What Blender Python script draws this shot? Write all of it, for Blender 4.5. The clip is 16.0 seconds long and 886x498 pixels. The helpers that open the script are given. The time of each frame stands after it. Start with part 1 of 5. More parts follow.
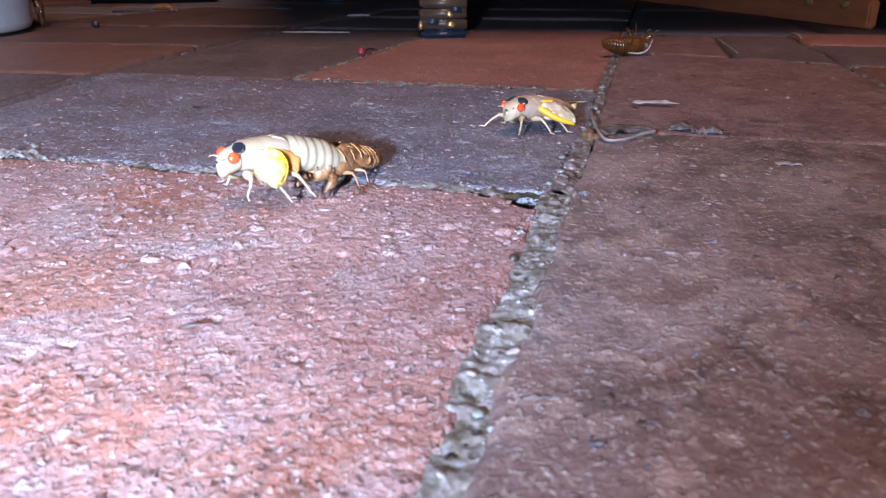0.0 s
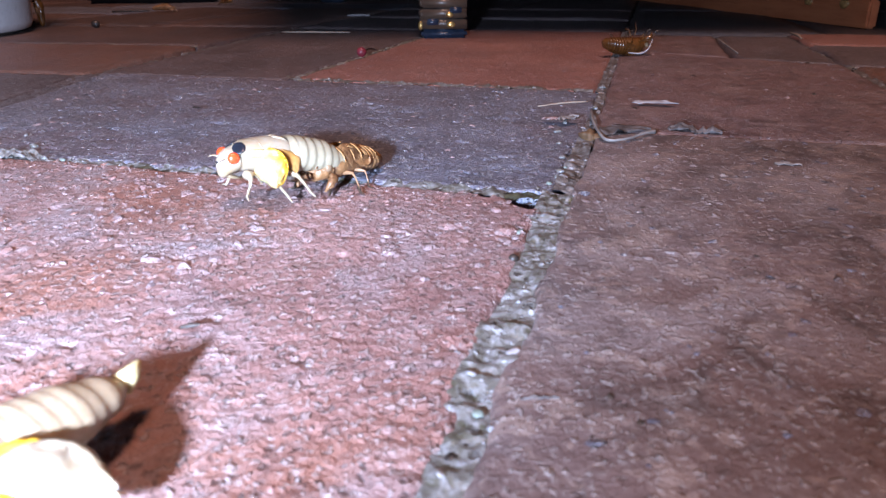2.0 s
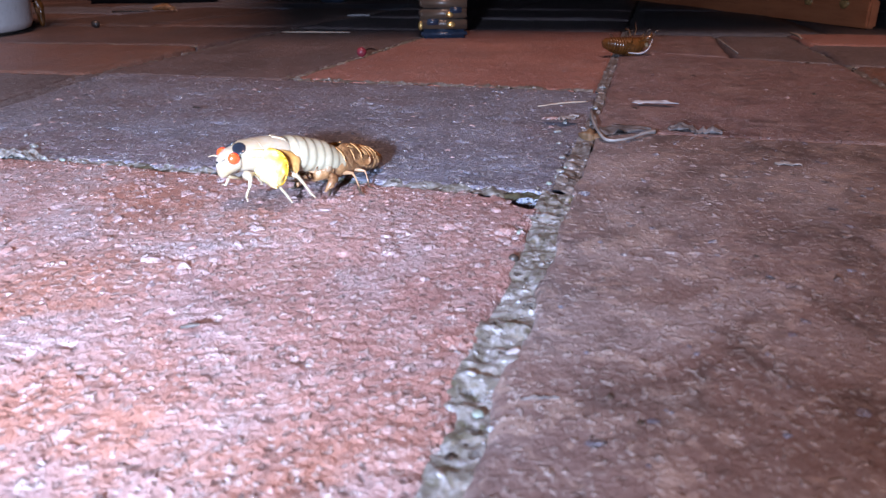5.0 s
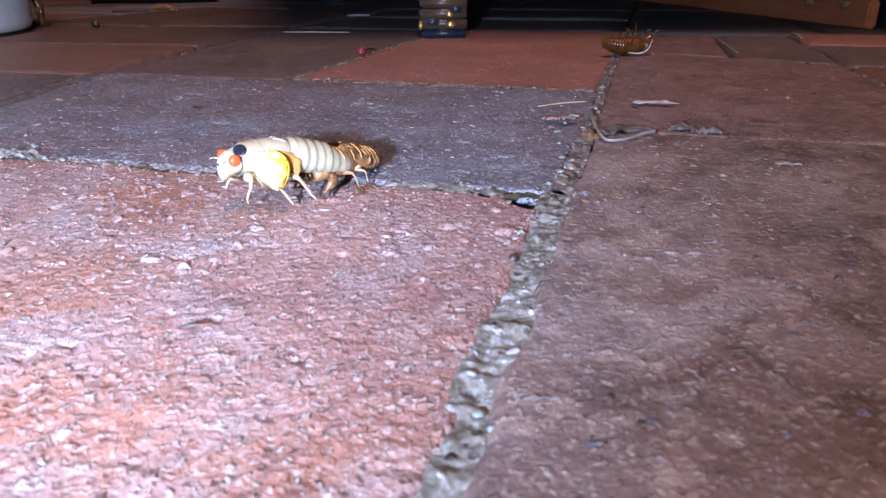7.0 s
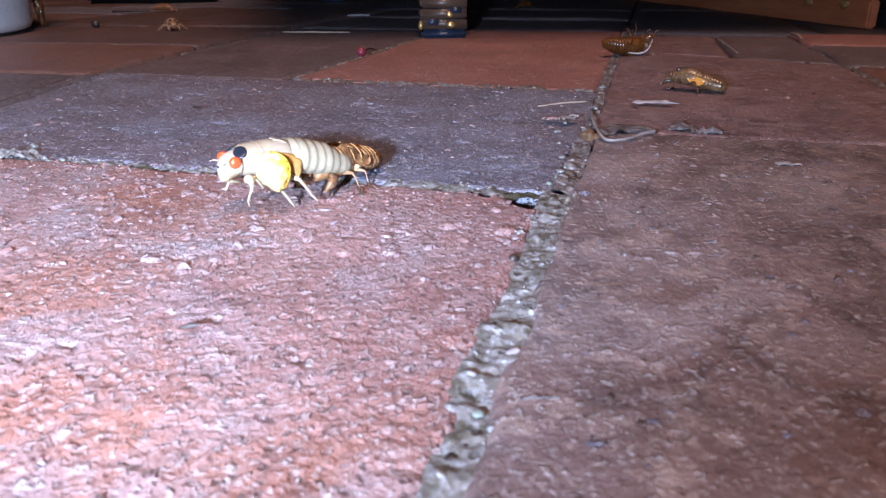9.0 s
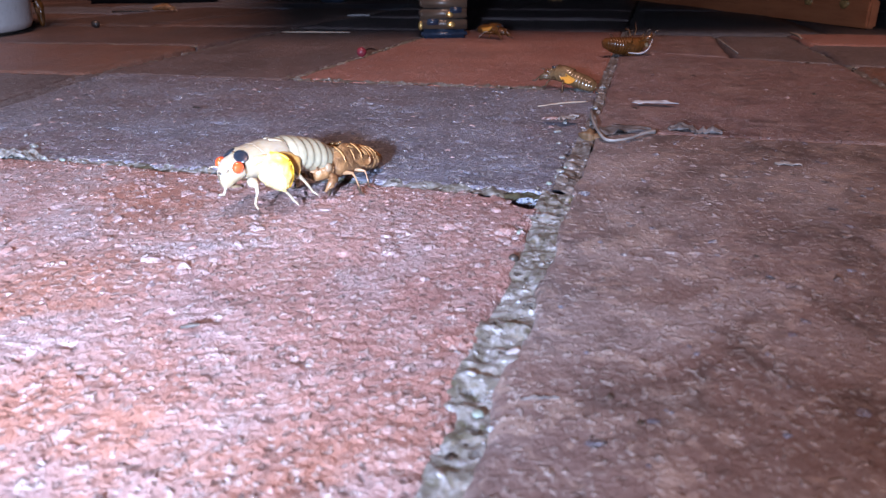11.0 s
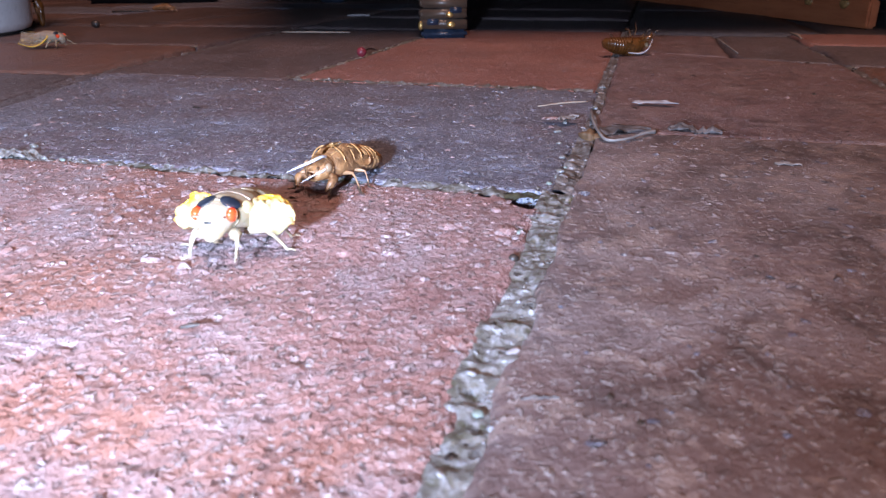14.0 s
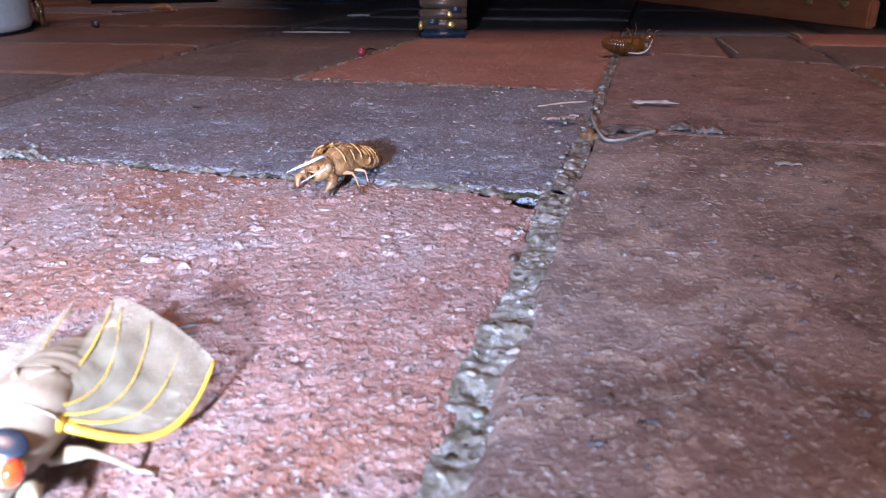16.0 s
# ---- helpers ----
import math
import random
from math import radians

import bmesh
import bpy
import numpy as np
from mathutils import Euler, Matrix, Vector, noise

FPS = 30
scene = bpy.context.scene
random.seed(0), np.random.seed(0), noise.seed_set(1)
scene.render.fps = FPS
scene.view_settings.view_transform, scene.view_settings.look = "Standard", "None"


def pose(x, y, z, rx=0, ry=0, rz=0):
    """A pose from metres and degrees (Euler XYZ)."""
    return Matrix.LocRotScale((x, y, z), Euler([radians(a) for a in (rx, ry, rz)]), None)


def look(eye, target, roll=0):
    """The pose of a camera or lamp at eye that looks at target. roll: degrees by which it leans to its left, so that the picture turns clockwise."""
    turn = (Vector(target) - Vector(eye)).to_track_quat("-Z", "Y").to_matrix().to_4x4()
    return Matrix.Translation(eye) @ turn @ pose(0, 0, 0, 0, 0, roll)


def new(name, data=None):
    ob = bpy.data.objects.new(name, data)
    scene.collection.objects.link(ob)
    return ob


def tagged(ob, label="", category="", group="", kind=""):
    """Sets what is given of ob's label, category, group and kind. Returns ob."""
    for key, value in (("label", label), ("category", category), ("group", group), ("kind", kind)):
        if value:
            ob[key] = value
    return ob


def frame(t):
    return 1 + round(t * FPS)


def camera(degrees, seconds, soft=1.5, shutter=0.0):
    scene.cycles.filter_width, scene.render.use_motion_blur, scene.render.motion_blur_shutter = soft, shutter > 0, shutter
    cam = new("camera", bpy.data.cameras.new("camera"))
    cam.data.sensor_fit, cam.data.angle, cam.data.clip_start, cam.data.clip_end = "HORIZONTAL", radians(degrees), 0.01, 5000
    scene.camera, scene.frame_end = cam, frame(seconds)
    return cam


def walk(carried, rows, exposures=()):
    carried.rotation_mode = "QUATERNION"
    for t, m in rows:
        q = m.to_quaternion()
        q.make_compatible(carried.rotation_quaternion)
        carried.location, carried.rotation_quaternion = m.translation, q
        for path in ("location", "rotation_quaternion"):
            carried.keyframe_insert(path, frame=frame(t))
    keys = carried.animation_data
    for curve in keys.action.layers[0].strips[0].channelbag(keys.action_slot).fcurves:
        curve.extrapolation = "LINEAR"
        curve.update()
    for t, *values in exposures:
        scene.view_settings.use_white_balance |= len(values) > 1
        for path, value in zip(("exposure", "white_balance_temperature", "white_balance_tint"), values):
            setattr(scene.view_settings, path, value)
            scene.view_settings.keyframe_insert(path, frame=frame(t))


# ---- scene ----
from mathutils import kdtree

# The camera stands on the paving, a hand's width before the insects.
EYE = (0.0, 0.0, 0.0331)
PITCH = 21.95
cam = camera(64.8, 16.0, soft=1.35)
cam.data.dof.use_dof, cam.data.dof.focus_distance, cam.data.dof.aperture_fstop = True, 0.16, 72
aim = (0.0, math.cos(radians(PITCH)), 0.0331 - math.sin(radians(PITCH)))
walk(cam, [(0.0, look(EYE, aim, -0.49)), (16.0, look(EYE, aim, -0.49))], exposures=[(0.0, 0.0), (16.0, 0.0)])

# ---- light: night sky, the phone's white torch beside the lens, a warm porch lamp overhead ----
world = bpy.data.worlds.new("night")
scene.world = world
world.use_nodes = True
world.node_tree.nodes["Background"].inputs["Color"].default_value = (0.30, 0.36, 0.55, 1)
world.node_tree.nodes["Background"].inputs["Strength"].default_value = 0.008


def lamp(name, kind, energy, colour, m):
    data = bpy.data.lights.new(name, kind)
    data.energy, data.color = energy, colour
    ob = new(name, data)
    ob.matrix_world = m
    return ob


TORCH = Vector((-0.033, -0.041, 0.0385))
torch = lamp("torch_light", "SPOT", 8.2, (0.562, 0.70, 1.01), look(TORCH, TORCH + Vector((-0.184, 0.948, 0.259))))
torch.data.spot_size, torch.data.spot_blend, torch.data.shadow_soft_size = radians(129), 1.0, 0.0045
porch = lamp("porch_light", "AREA", 44.0, (1.0, 0.59, 0.48), look((0.10, -0.30, 2.3), (0.05, 0.3, 0.0)))
porch.data.shape, porch.data.size = "DISK", 0.42


# ---- materials ----
def nodes_of(name):
    m = bpy.data.materials.new(name)
    m.use_nodes = True
    t = m.node_tree
    return m, t, t.nodes["Principled BSDF"], lambda kind: t.nodes.new("ShaderNode" + kind)


def mixed(t, a, b, fac, blend="MIX"):
    n = t.nodes.new("ShaderNodeMix")
    n.data_type, n.blend_type = "RGBA", blend
    for sock, v in ((n.inputs[0], fac), (n.inputs[6], a), (n.inputs[7], b)):
        if hasattr(v, "links"):
            t.links.new(v, sock)
        else:
            sock.default_value = v if isinstance(v, float) else (*v, 1)
    return n.outputs[2]


def noise_node(t, vec, scale, detail=5.0, rough=0.6, dist=0.0):
    n = t.nodes.new("ShaderNodeTexNoise")
    n.inputs["Scale"].default_value, n.inputs["Detail"].default_value = scale, detail
    n.inputs["Roughness"].default_value, n.inputs["Distortion"].default_value = rough, dist
    t.links.new(vec, n.inputs["Vector"])
    return n.outputs["Fac"]


def grit_node(t, vec, scale, share, size):
    """Scattered round grains: 1 inside a grain, 0 between; share: how many cells stay empty."""
    n = t.nodes.new("ShaderNodeTexVoronoi")
    n.inputs["Scale"].default_value, n.inputs["Randomness"].default_value = scale, 1.0
    warp = t.nodes.new("ShaderNodeTexNoise")
    warp.inputs["Scale"].default_value, warp.inputs["Detail"].default_value = scale * 1.4, 2.0
    t.links.new(vec, warp.inputs["Vector"])
    off = t.nodes.new("ShaderNodeVectorMath")
    off.operation = "MULTIPLY_ADD"
    t.links.new(warp.outputs["Color"], off.inputs[0])
    off.inputs[1].default_value = (1.3 / scale,) * 3
    t.links.new(vec, off.inputs[2])
    t.links.new(off.outputs[0], n.inputs["Vector"])
    sep = t.nodes.new("ShaderNodeSeparateColor")
    t.links.new(n.outputs["Color"], sep.inputs[0])
    some = stepped(t, sep.outputs[0], share - 0.02, share + 0.02)
    disc = stepped(t, n.outputs["Distance"], size * 1.35, size * 0.8)
    mul = t.nodes.new("ShaderNodeMath")
    mul.operation = "MULTIPLY"
    t.links.new(some, mul.inputs[0])
    t.links.new(disc, mul.inputs[1])
    return mul.outputs[0]


def stepped(t, value, lo, hi):
    n = t.nodes.new("ShaderNodeMapRange")
    n.inputs["From Min"].default_value, n.inputs["From Max"].default_value = lo, hi
    t.links.new(value, n.inputs["Value"])
    return n.outputs["Result"]


def shifted_coords(t):
    tc, oi = t.nodes.new("ShaderNodeTexCoord"), t.nodes.new("ShaderNodeObjectInfo")
    add = t.nodes.new("ShaderNodeVectorMath")
    add.operation = "ADD"
    t.links.new(tc.outputs["Object"], add.inputs[0])
    t.links.new(oi.outputs["Random"], add.inputs[1])
    return add.outputs[0], oi.outputs["Random"]


def brick_material(name, low, high, grey, grey_amount=0.5, fleck=0.5, vary=0.0, relief=1.0, warm=None, warm_amount=0.6, pitted=1.0, blotch=0.0, fine_relief=1.0):
    """Fired clay: tinted over a hand's width, mottled at 30 mm, grained at half a millimetre, with pale mineral flecks, dark pits and grey weathering."""
    m, t, b, node = nodes_of(name)
    vec, rnd = shifted_coords(t)
    mottle = noise_node(t, vec, 30, 5, 0.62, 0.3)
    grain = noise_node(t, vec, 1050, 3, 0.6, 0.2)
    lumps = noise_node(t, vec, 420, 3, 0.6, 0.2)
    fine = noise_node(t, vec, 3000, 2, 0.6)
    patch = noise_node(t, vec, 48, 6, 0.68, 0.5)
    tint = noise_node(t, vec, 17, 4, 0.6, 0.4)
    cloud = noise_node(t, vec, 150, 5, 0.66, 0.4)
    col = mixed(t, low, high, stepped(t, mottle, 0.36, 0.64))
    if warm:
        col = mixed(t, col, warm, mixed_fac(t, stepped(t, tint, 0.44, 0.60), warm_amount))
    col = mixed(t, col, grey, mixed_fac(t, stepped(t, patch, 0.45, 0.66), grey_amount))
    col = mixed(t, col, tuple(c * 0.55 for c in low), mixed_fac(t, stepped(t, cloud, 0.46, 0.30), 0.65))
    if blotch:
        tan = tuple(0.45 * c + 0.17 * k for c, k in zip(high, (1.25, 0.98, 0.84)))
        col = mixed(t, col, tan, mixed_fac(t, stepped(t, noise_node(t, vec, 260, 4, 0.6, 1.3), 0.53, 0.63), blotch))
        col = mixed(t, col, tan, mixed_fac(t, stepped(t, noise_node(t, vec, 75, 5, 0.66, 1.0), 0.54, 0.70), blotch * 0.7))
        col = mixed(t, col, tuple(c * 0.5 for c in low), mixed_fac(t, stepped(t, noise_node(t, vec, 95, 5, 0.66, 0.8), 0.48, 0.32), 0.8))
    pale = tuple(0.5 * (min(1, c * 1.6) + 0.42) for c in high)
    spots, pits = grit_node(t, vec, 760, 0.66, 0.30), grit_node(t, vec, 1000, 0.66, 0.30)
    small, chips = grit_node(t, vec, 1500, 0.55, 0.34), grit_node(t, vec, 330, 0.88, 0.27)
    col = mixed(t, col, pale, mixed_fac(t, stepped(t, grain, 0.56, 0.68), fleck * 0.6))
    white = tuple(0.45 * c + 0.36 for c in high)
    for amount, share in ((small, 0.75), (spots, 0.65), (chips, 0.4)):
        col = mixed(t, col, white, mixed_fac(t, amount, fleck * share))
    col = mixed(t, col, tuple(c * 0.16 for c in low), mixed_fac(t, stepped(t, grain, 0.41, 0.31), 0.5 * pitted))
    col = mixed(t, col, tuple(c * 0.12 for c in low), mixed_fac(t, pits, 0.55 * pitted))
    if vary:
        hsv = node("HueSaturation")
        t.links.new(col, hsv.inputs["Color"])
        t.links.new(stepped_out(t, rnd, 1 - vary, 1 + vary), hsv.inputs["Value"])
        col = hsv.outputs["Color"]
    t.links.new(col, b.inputs["Base Color"])
    gloss = node("Math")
    gloss.operation, gloss.use_clamp = "MULTIPLY_ADD", True
    t.links.new(small, gloss.inputs[0])
    gloss.inputs[1].default_value = -0.30
    t.links.new(stepped_out(t, cloud, 0.36, 0.66), gloss.inputs[2])
    t.links.new(gloss.outputs[0], b.inputs["Roughness"])
    b.inputs["Specular IOR Level"].default_value = 0.6
    last = None
    for height, far, strength in ((lumps, 0.0007, 0.15 * pitted), (grain, 0.0006, 0.55 * fine_relief), (spots, 0.0005, 0.9 * fine_relief), (small, 0.0003, 0.65 * fine_relief), (pits, -0.0006, 0.6 * pitted), (fine, 0.0002, 0.7 * fine_relief)):
        bump = node("Bump")
        bump.inputs["Distance"].default_value, bump.inputs["Strength"].default_value = far * relief, strength
        t.links.new(height, bump.inputs["Height"])
        if last:
            t.links.new(last, bump.inputs["Normal"])
        last = bump.outputs["Normal"]
    t.links.new(last, b.inputs["Normal"])
    return m


def mixed_fac(t, value, amount):
    n = t.nodes.new("ShaderNodeMath")
    n.operation, n.use_clamp = "MULTIPLY", True
    t.links.new(value, n.inputs[0])
    n.inputs[1].default_value = amount
    return n.outputs[0]


def stepped_out(t, value, lo, hi):
    n = t.nodes.new("ShaderNodeMapRange")
    n.inputs["To Min"].default_value, n.inputs["To Max"].default_value = lo, hi
    t.links.new(value, n.inputs["Value"])
    return n.outputs["Result"]


def simple(name, low, high, rough=0.5, scale=400, bump=0.0, metal=0.0, spec=0.5, sss=0.0, alpha=1.0, trans=0.0, coat=0.0, stretch=None):
    """A surface of two tones mixed by noise, with relief, and where asked translucent."""
    m, t, b, node = nodes_of(name)
    vec, _ = shifted_coords(t)
    if stretch:
        mp = node("Mapping")
        mp.inputs["Scale"].default_value = stretch
        t.links.new(vec, mp.inputs["Vector"])
        vec = mp.outputs["Vector"]
    n1, n2 = noise_node(t, vec, scale, 5, 0.6, 0.3), noise_node(t, vec, scale * 6, 3, 0.6)
    col = mixed(t, low, high, stepped(t, n1, 0.3, 0.7))
    col = mixed(t, col, tuple(c * 0.75 for c in low), mixed_fac(t, stepped(t, n2, 0.55, 0.75), 0.5))
    t.links.new(col, b.inputs["Base Color"])
    t.links.new(stepped_out(t, n2, rough * 0.8, min(1, rough * 1.25)), b.inputs["Roughness"])
    b.inputs["Metallic"].default_value, b.inputs["Specular IOR Level"].default_value = metal, spec
    b.inputs["Alpha"].default_value = alpha
    b.inputs["Transmission Weight"].default_value = trans
    b.inputs["Coat Weight"].default_value, b.inputs["Coat Roughness"].default_value = coat, 0.15
    if sss:
        b.inputs["Subsurface Weight"].default_value, b.inputs["Subsurface Scale"].default_value = sss, 0.0012
        b.inputs["Subsurface Radius"].default_value = (1.0, 0.7, 0.4)
    if bump:
        bp = node("Bump")
        bp.inputs["Distance"].default_value, bp.inputs["Strength"].default_value = bump, 0.8
        t.links.new(n1, bp.inputs["Height"])
        t.links.new(bp.outputs["Normal"], b.inputs["Normal"])
    return m


def shed_skin(name, dark, amber, pale):
    """A thin dried skin: amber with dark folds and specks painted pale as highlights, letting some tinted light
    through.
    """
    m, t, b, node = nodes_of(name)
    vec, _ = shifted_coords(t)
    folds, specks = noise_node(t, vec, 520, 5, 0.65, 0.6), noise_node(t, vec, 1500, 3, 0.6)
    col = mixed(t, dark, amber, stepped(t, folds, 0.36, 0.56))
    col = mixed(t, col, pale, mixed_fac(t, stepped(t, specks, 0.56, 0.70), 0.6))
    t.links.new(col, b.inputs["Base Color"])
    b.inputs["Roughness"].default_value, b.inputs["Coat Weight"].default_value, b.inputs["Coat Roughness"].default_value = 0.42, 0.35, 0.25
    bump = node("Bump")
    bump.inputs["Distance"].default_value = 0.0007
    t.links.new(folds, bump.inputs["Height"])
    t.links.new(bump.outputs["Normal"], b.inputs["Normal"])
    clear, mix = node("BsdfTransparent"), node("MixShader")
    clear.inputs["Color"].default_value = (0.80, 0.42, 0.13, 1)
    mix.inputs[0].default_value = 0.22
    t.links.new(b.outputs[0], mix.inputs[1])
    t.links.new(clear.outputs[0], mix.inputs[2])
    t.links.new(mix.outputs[0], t.nodes["Material Output"].inputs["Surface"])
    return m


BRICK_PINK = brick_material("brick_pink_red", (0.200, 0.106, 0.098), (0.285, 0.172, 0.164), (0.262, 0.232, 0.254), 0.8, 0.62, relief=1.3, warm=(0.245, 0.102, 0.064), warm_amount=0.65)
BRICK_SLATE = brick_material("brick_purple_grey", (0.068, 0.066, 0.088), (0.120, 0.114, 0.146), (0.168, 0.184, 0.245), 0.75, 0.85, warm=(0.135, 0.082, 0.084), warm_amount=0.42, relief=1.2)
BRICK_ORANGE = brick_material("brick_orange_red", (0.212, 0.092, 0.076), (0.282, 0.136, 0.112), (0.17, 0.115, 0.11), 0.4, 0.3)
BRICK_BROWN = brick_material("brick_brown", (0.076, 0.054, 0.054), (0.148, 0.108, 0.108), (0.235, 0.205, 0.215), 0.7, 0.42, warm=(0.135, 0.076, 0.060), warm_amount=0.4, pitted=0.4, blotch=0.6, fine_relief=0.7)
BRICK_RUST = brick_material("brick_rust_brown", (0.122, 0.057, 0.040), (0.164, 0.080, 0.055), (0.11, 0.08, 0.075), 0.4, 0.25)
# Redder than BRICK_BROWN: carries the warmer lamp light on the farther bricks.
BRICK_WARM_LIT = brick_material("brick_brown_warm_lit", (0.102, 0.060, 0.062), (0.174, 0.107, 0.110), (0.215, 0.176, 0.185), 0.5, 0.35, warm=(0.140, 0.074, 0.066), pitted=0.6, blotch=0.35)
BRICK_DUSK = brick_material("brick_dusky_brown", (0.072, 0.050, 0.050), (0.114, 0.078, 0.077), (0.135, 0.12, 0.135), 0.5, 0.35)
BRICK_UMBER = brick_material("brick_umber_brown", (0.050, 0.034, 0.034), (0.084, 0.057, 0.056), (0.125, 0.112, 0.125), 0.5, 0.4)
# Near-black brick colour that holds the shade under the table.
BRICK_TABLE_SHADE = brick_material("brick_table_shade", (0.034, 0.029, 0.034), (0.070, 0.056, 0.060), (0.07, 0.062, 0.07), 0.4, 0.25)
BRICK_MIX = brick_material("brick_weathered_red", (0.086, 0.049, 0.043), (0.138, 0.076, 0.062), (0.105, 0.09, 0.094), 0.45, 0.3, vary=0.3)


def mortar_material(name, core, stain, sand, crystal):
    """Old crumbled mortar: an olive-brown core, grey sandy patches, pale crystals and dark holes."""
    m, t, b, node = nodes_of(name)
    vec, _ = shifted_coords(t)
    broad, fine = noise_node(t, vec, 150, 4, 0.6, 0.5), noise_node(t, vec, 1000, 4, 0.65, 0.3)
    col = mixed(t, core, stain, stepped(t, broad, 0.36, 0.60))
    col = mixed(t, col, sand, mixed_fac(t, stepped(t, fine, 0.46, 0.62), 0.75))
    grains, holes = grit_node(t, vec, 800, 0.66, 0.34), grit_node(t, vec, 620, 0.76, 0.30)
    col = mixed(t, col, crystal, mixed_fac(t, grains, 0.6))
    col = mixed(t, col, (0.015, 0.013, 0.012), mixed_fac(t, holes, 0.6))
    t.links.new(col, b.inputs["Base Color"])
    t.links.new(stepped_out(t, fine, 0.2, 0.6), b.inputs["Roughness"])
    last = None
    for height, far in ((fine, 0.0004), (grains, 0.00025), (holes, -0.0004)):
        bump = node("Bump")
        bump.inputs["Distance"].default_value, bump.inputs["Strength"].default_value = far, 0.7
        t.links.new(height, bump.inputs["Height"])
        if last:
            t.links.new(last, bump.inputs["Normal"])
        last = bump.outputs["Normal"]
    t.links.new(last, b.inputs["Normal"])
    return m


MORTAR = mortar_material("mortar_grey_sandy", (0.052, 0.046, 0.026), (0.150, 0.145, 0.135), (0.24, 0.245, 0.26), (0.42, 0.44, 0.48))
MORTAR_DULL = mortar_material("mortar_dull_dirty", (0.060, 0.046, 0.038), (0.105, 0.090, 0.085), (0.165, 0.158, 0.158), (0.30, 0.30, 0.32))
CRYSTAL = simple("pale_quartz_crystal", (0.18, 0.18, 0.18), (0.34, 0.355, 0.39), 0.5, 500, 0.0003, sss=0.3)
MOSSY = simple("mortar_mossy", (0.05, 0.05, 0.032), (0.24, 0.225, 0.21), 0.6, 160, 0.0012)
MOSS = simple("dark_olive_moss", (0.012, 0.012, 0.006), (0.055, 0.050, 0.022), 0.8, 500, 0.0008)
SOIL = simple("dark_soil", (0.02, 0.016, 0.012), (0.06, 0.045, 0.035), 0.9, 80, 0.002)
PALE = simple("pale_cuticle", (0.29, 0.215, 0.125), (0.355, 0.31, 0.245), 0.36, 230, 0.0001, sss=0.25)
PALE_ABD = simple("pale_abdomen_skin", (0.245, 0.210, 0.140), (0.32, 0.28, 0.20), 0.42, 400, 0.0001, sss=0.2)
PALE_PINK = simple("pale_rosy_cuticle", (0.29, 0.205, 0.145), (0.38, 0.285, 0.215), 0.4, 400, 0.0001, sss=0.2)
YELLOW = simple("soft_yellow_wing_pad", (0.56, 0.29, 0.012), (0.62, 0.37, 0.03), 0.45, 350, 0.0002, sss=0.2)
AMBER_PAD = simple("amber_hind_pad", (0.30, 0.15, 0.035), (0.40, 0.23, 0.08), 0.4, 350, 0.0002, sss=0.2)
TAN_SKIN = simple("tan_rosy_cuticle", (0.31, 0.225, 0.14), (0.40, 0.31, 0.21), 0.4, 400, 0.0001, sss=0.2)
CREAM_PAD = simple("cream_wing_pad", (0.50, 0.38, 0.14), (0.54, 0.46, 0.28), 0.45, 350, 0.0002, sss=0.2)
WING_MILK = simple("milky_wing_membrane", (0.30, 0.235, 0.14), (0.36, 0.30, 0.23), 0.4, 300, 0.0002, sss=0.2)
BEIGE = simple("beige_cuticle", (0.22, 0.165, 0.115), (0.31, 0.245, 0.185), 0.4, 400, 0.0001, sss=0.2)
MEMBRANE = simple("translucent_wing_membrane", (0.25, 0.21, 0.145), (0.36, 0.31, 0.24), 0.3, 300, 0.0001, alpha=0.3)
AMBER_WING = simple("amber_wing_membrane", (0.060, 0.035, 0.016), (0.125, 0.075, 0.034), 0.25, 300, 0.0001, alpha=0.7)
VEIN = simple("yellow_wing_vein", (0.52, 0.31, 0.03), (0.60, 0.39, 0.06), 0.4, 500)
ORANGE_VEIN = simple("orange_wing_vein", (0.50, 0.22, 0.02), (0.65, 0.30, 0.04), 0.35, 500)
BLACK_SKIN = simple("black_cuticle", (0.006, 0.008, 0.014), (0.018, 0.024, 0.035), 0.3, 500, 0.0001, coat=0.3)
RED_EYE = simple("red_compound_eye", (0.62, 0.035, 0.01), (0.78, 0.08, 0.02), 0.10, 700, coat=1.0)
BROWN_EYE = simple("brown_nymph_eye", (0.07, 0.025, 0.012), (0.13, 0.045, 0.02), 0.25, 700)
NYMPH = simple("glossy_brown_nymph_skin", (0.050, 0.025, 0.010), (0.19, 0.110, 0.052), 0.28, 420, 0.0002, coat=0.3)
NYMPH_LEG = simple("dark_brown_nymph_leg", (0.030, 0.018, 0.010), (0.10, 0.060, 0.030), 0.35, 500, 0.0002)
NYMPH_PAD = simple("orange_nymph_wing_pad", (0.40, 0.16, 0.02), (0.52, 0.23, 0.04), 0.3, 300, coat=0.3)
SHELL = shed_skin("amber_shed_skin", (0.085, 0.038, 0.018), (0.30, 0.152, 0.062), (0.48, 0.31, 0.17))
SHELL_RIM = simple("tan_shed_skin_edge", (0.26, 0.125, 0.042), (0.42, 0.24, 0.10), 0.25, 500, 0.0003, coat=0.5)
SHELL_EYE = simple("clear_shed_eye", (0.24, 0.15, 0.08), (0.34, 0.24, 0.16), 0.12, 500, alpha=0.8, coat=1.0)
SHELL_DARK = simple("brown_shed_skin", (0.040, 0.013, 0.003), (0.15, 0.056, 0.013), 0.3, 260, 0.0002, alpha=0.92, coat=0.25)
SHELL_PALE = simple("pale_shed_skin_legs", (0.20, 0.10, 0.045), (0.34, 0.20, 0.11), 0.35, 300)
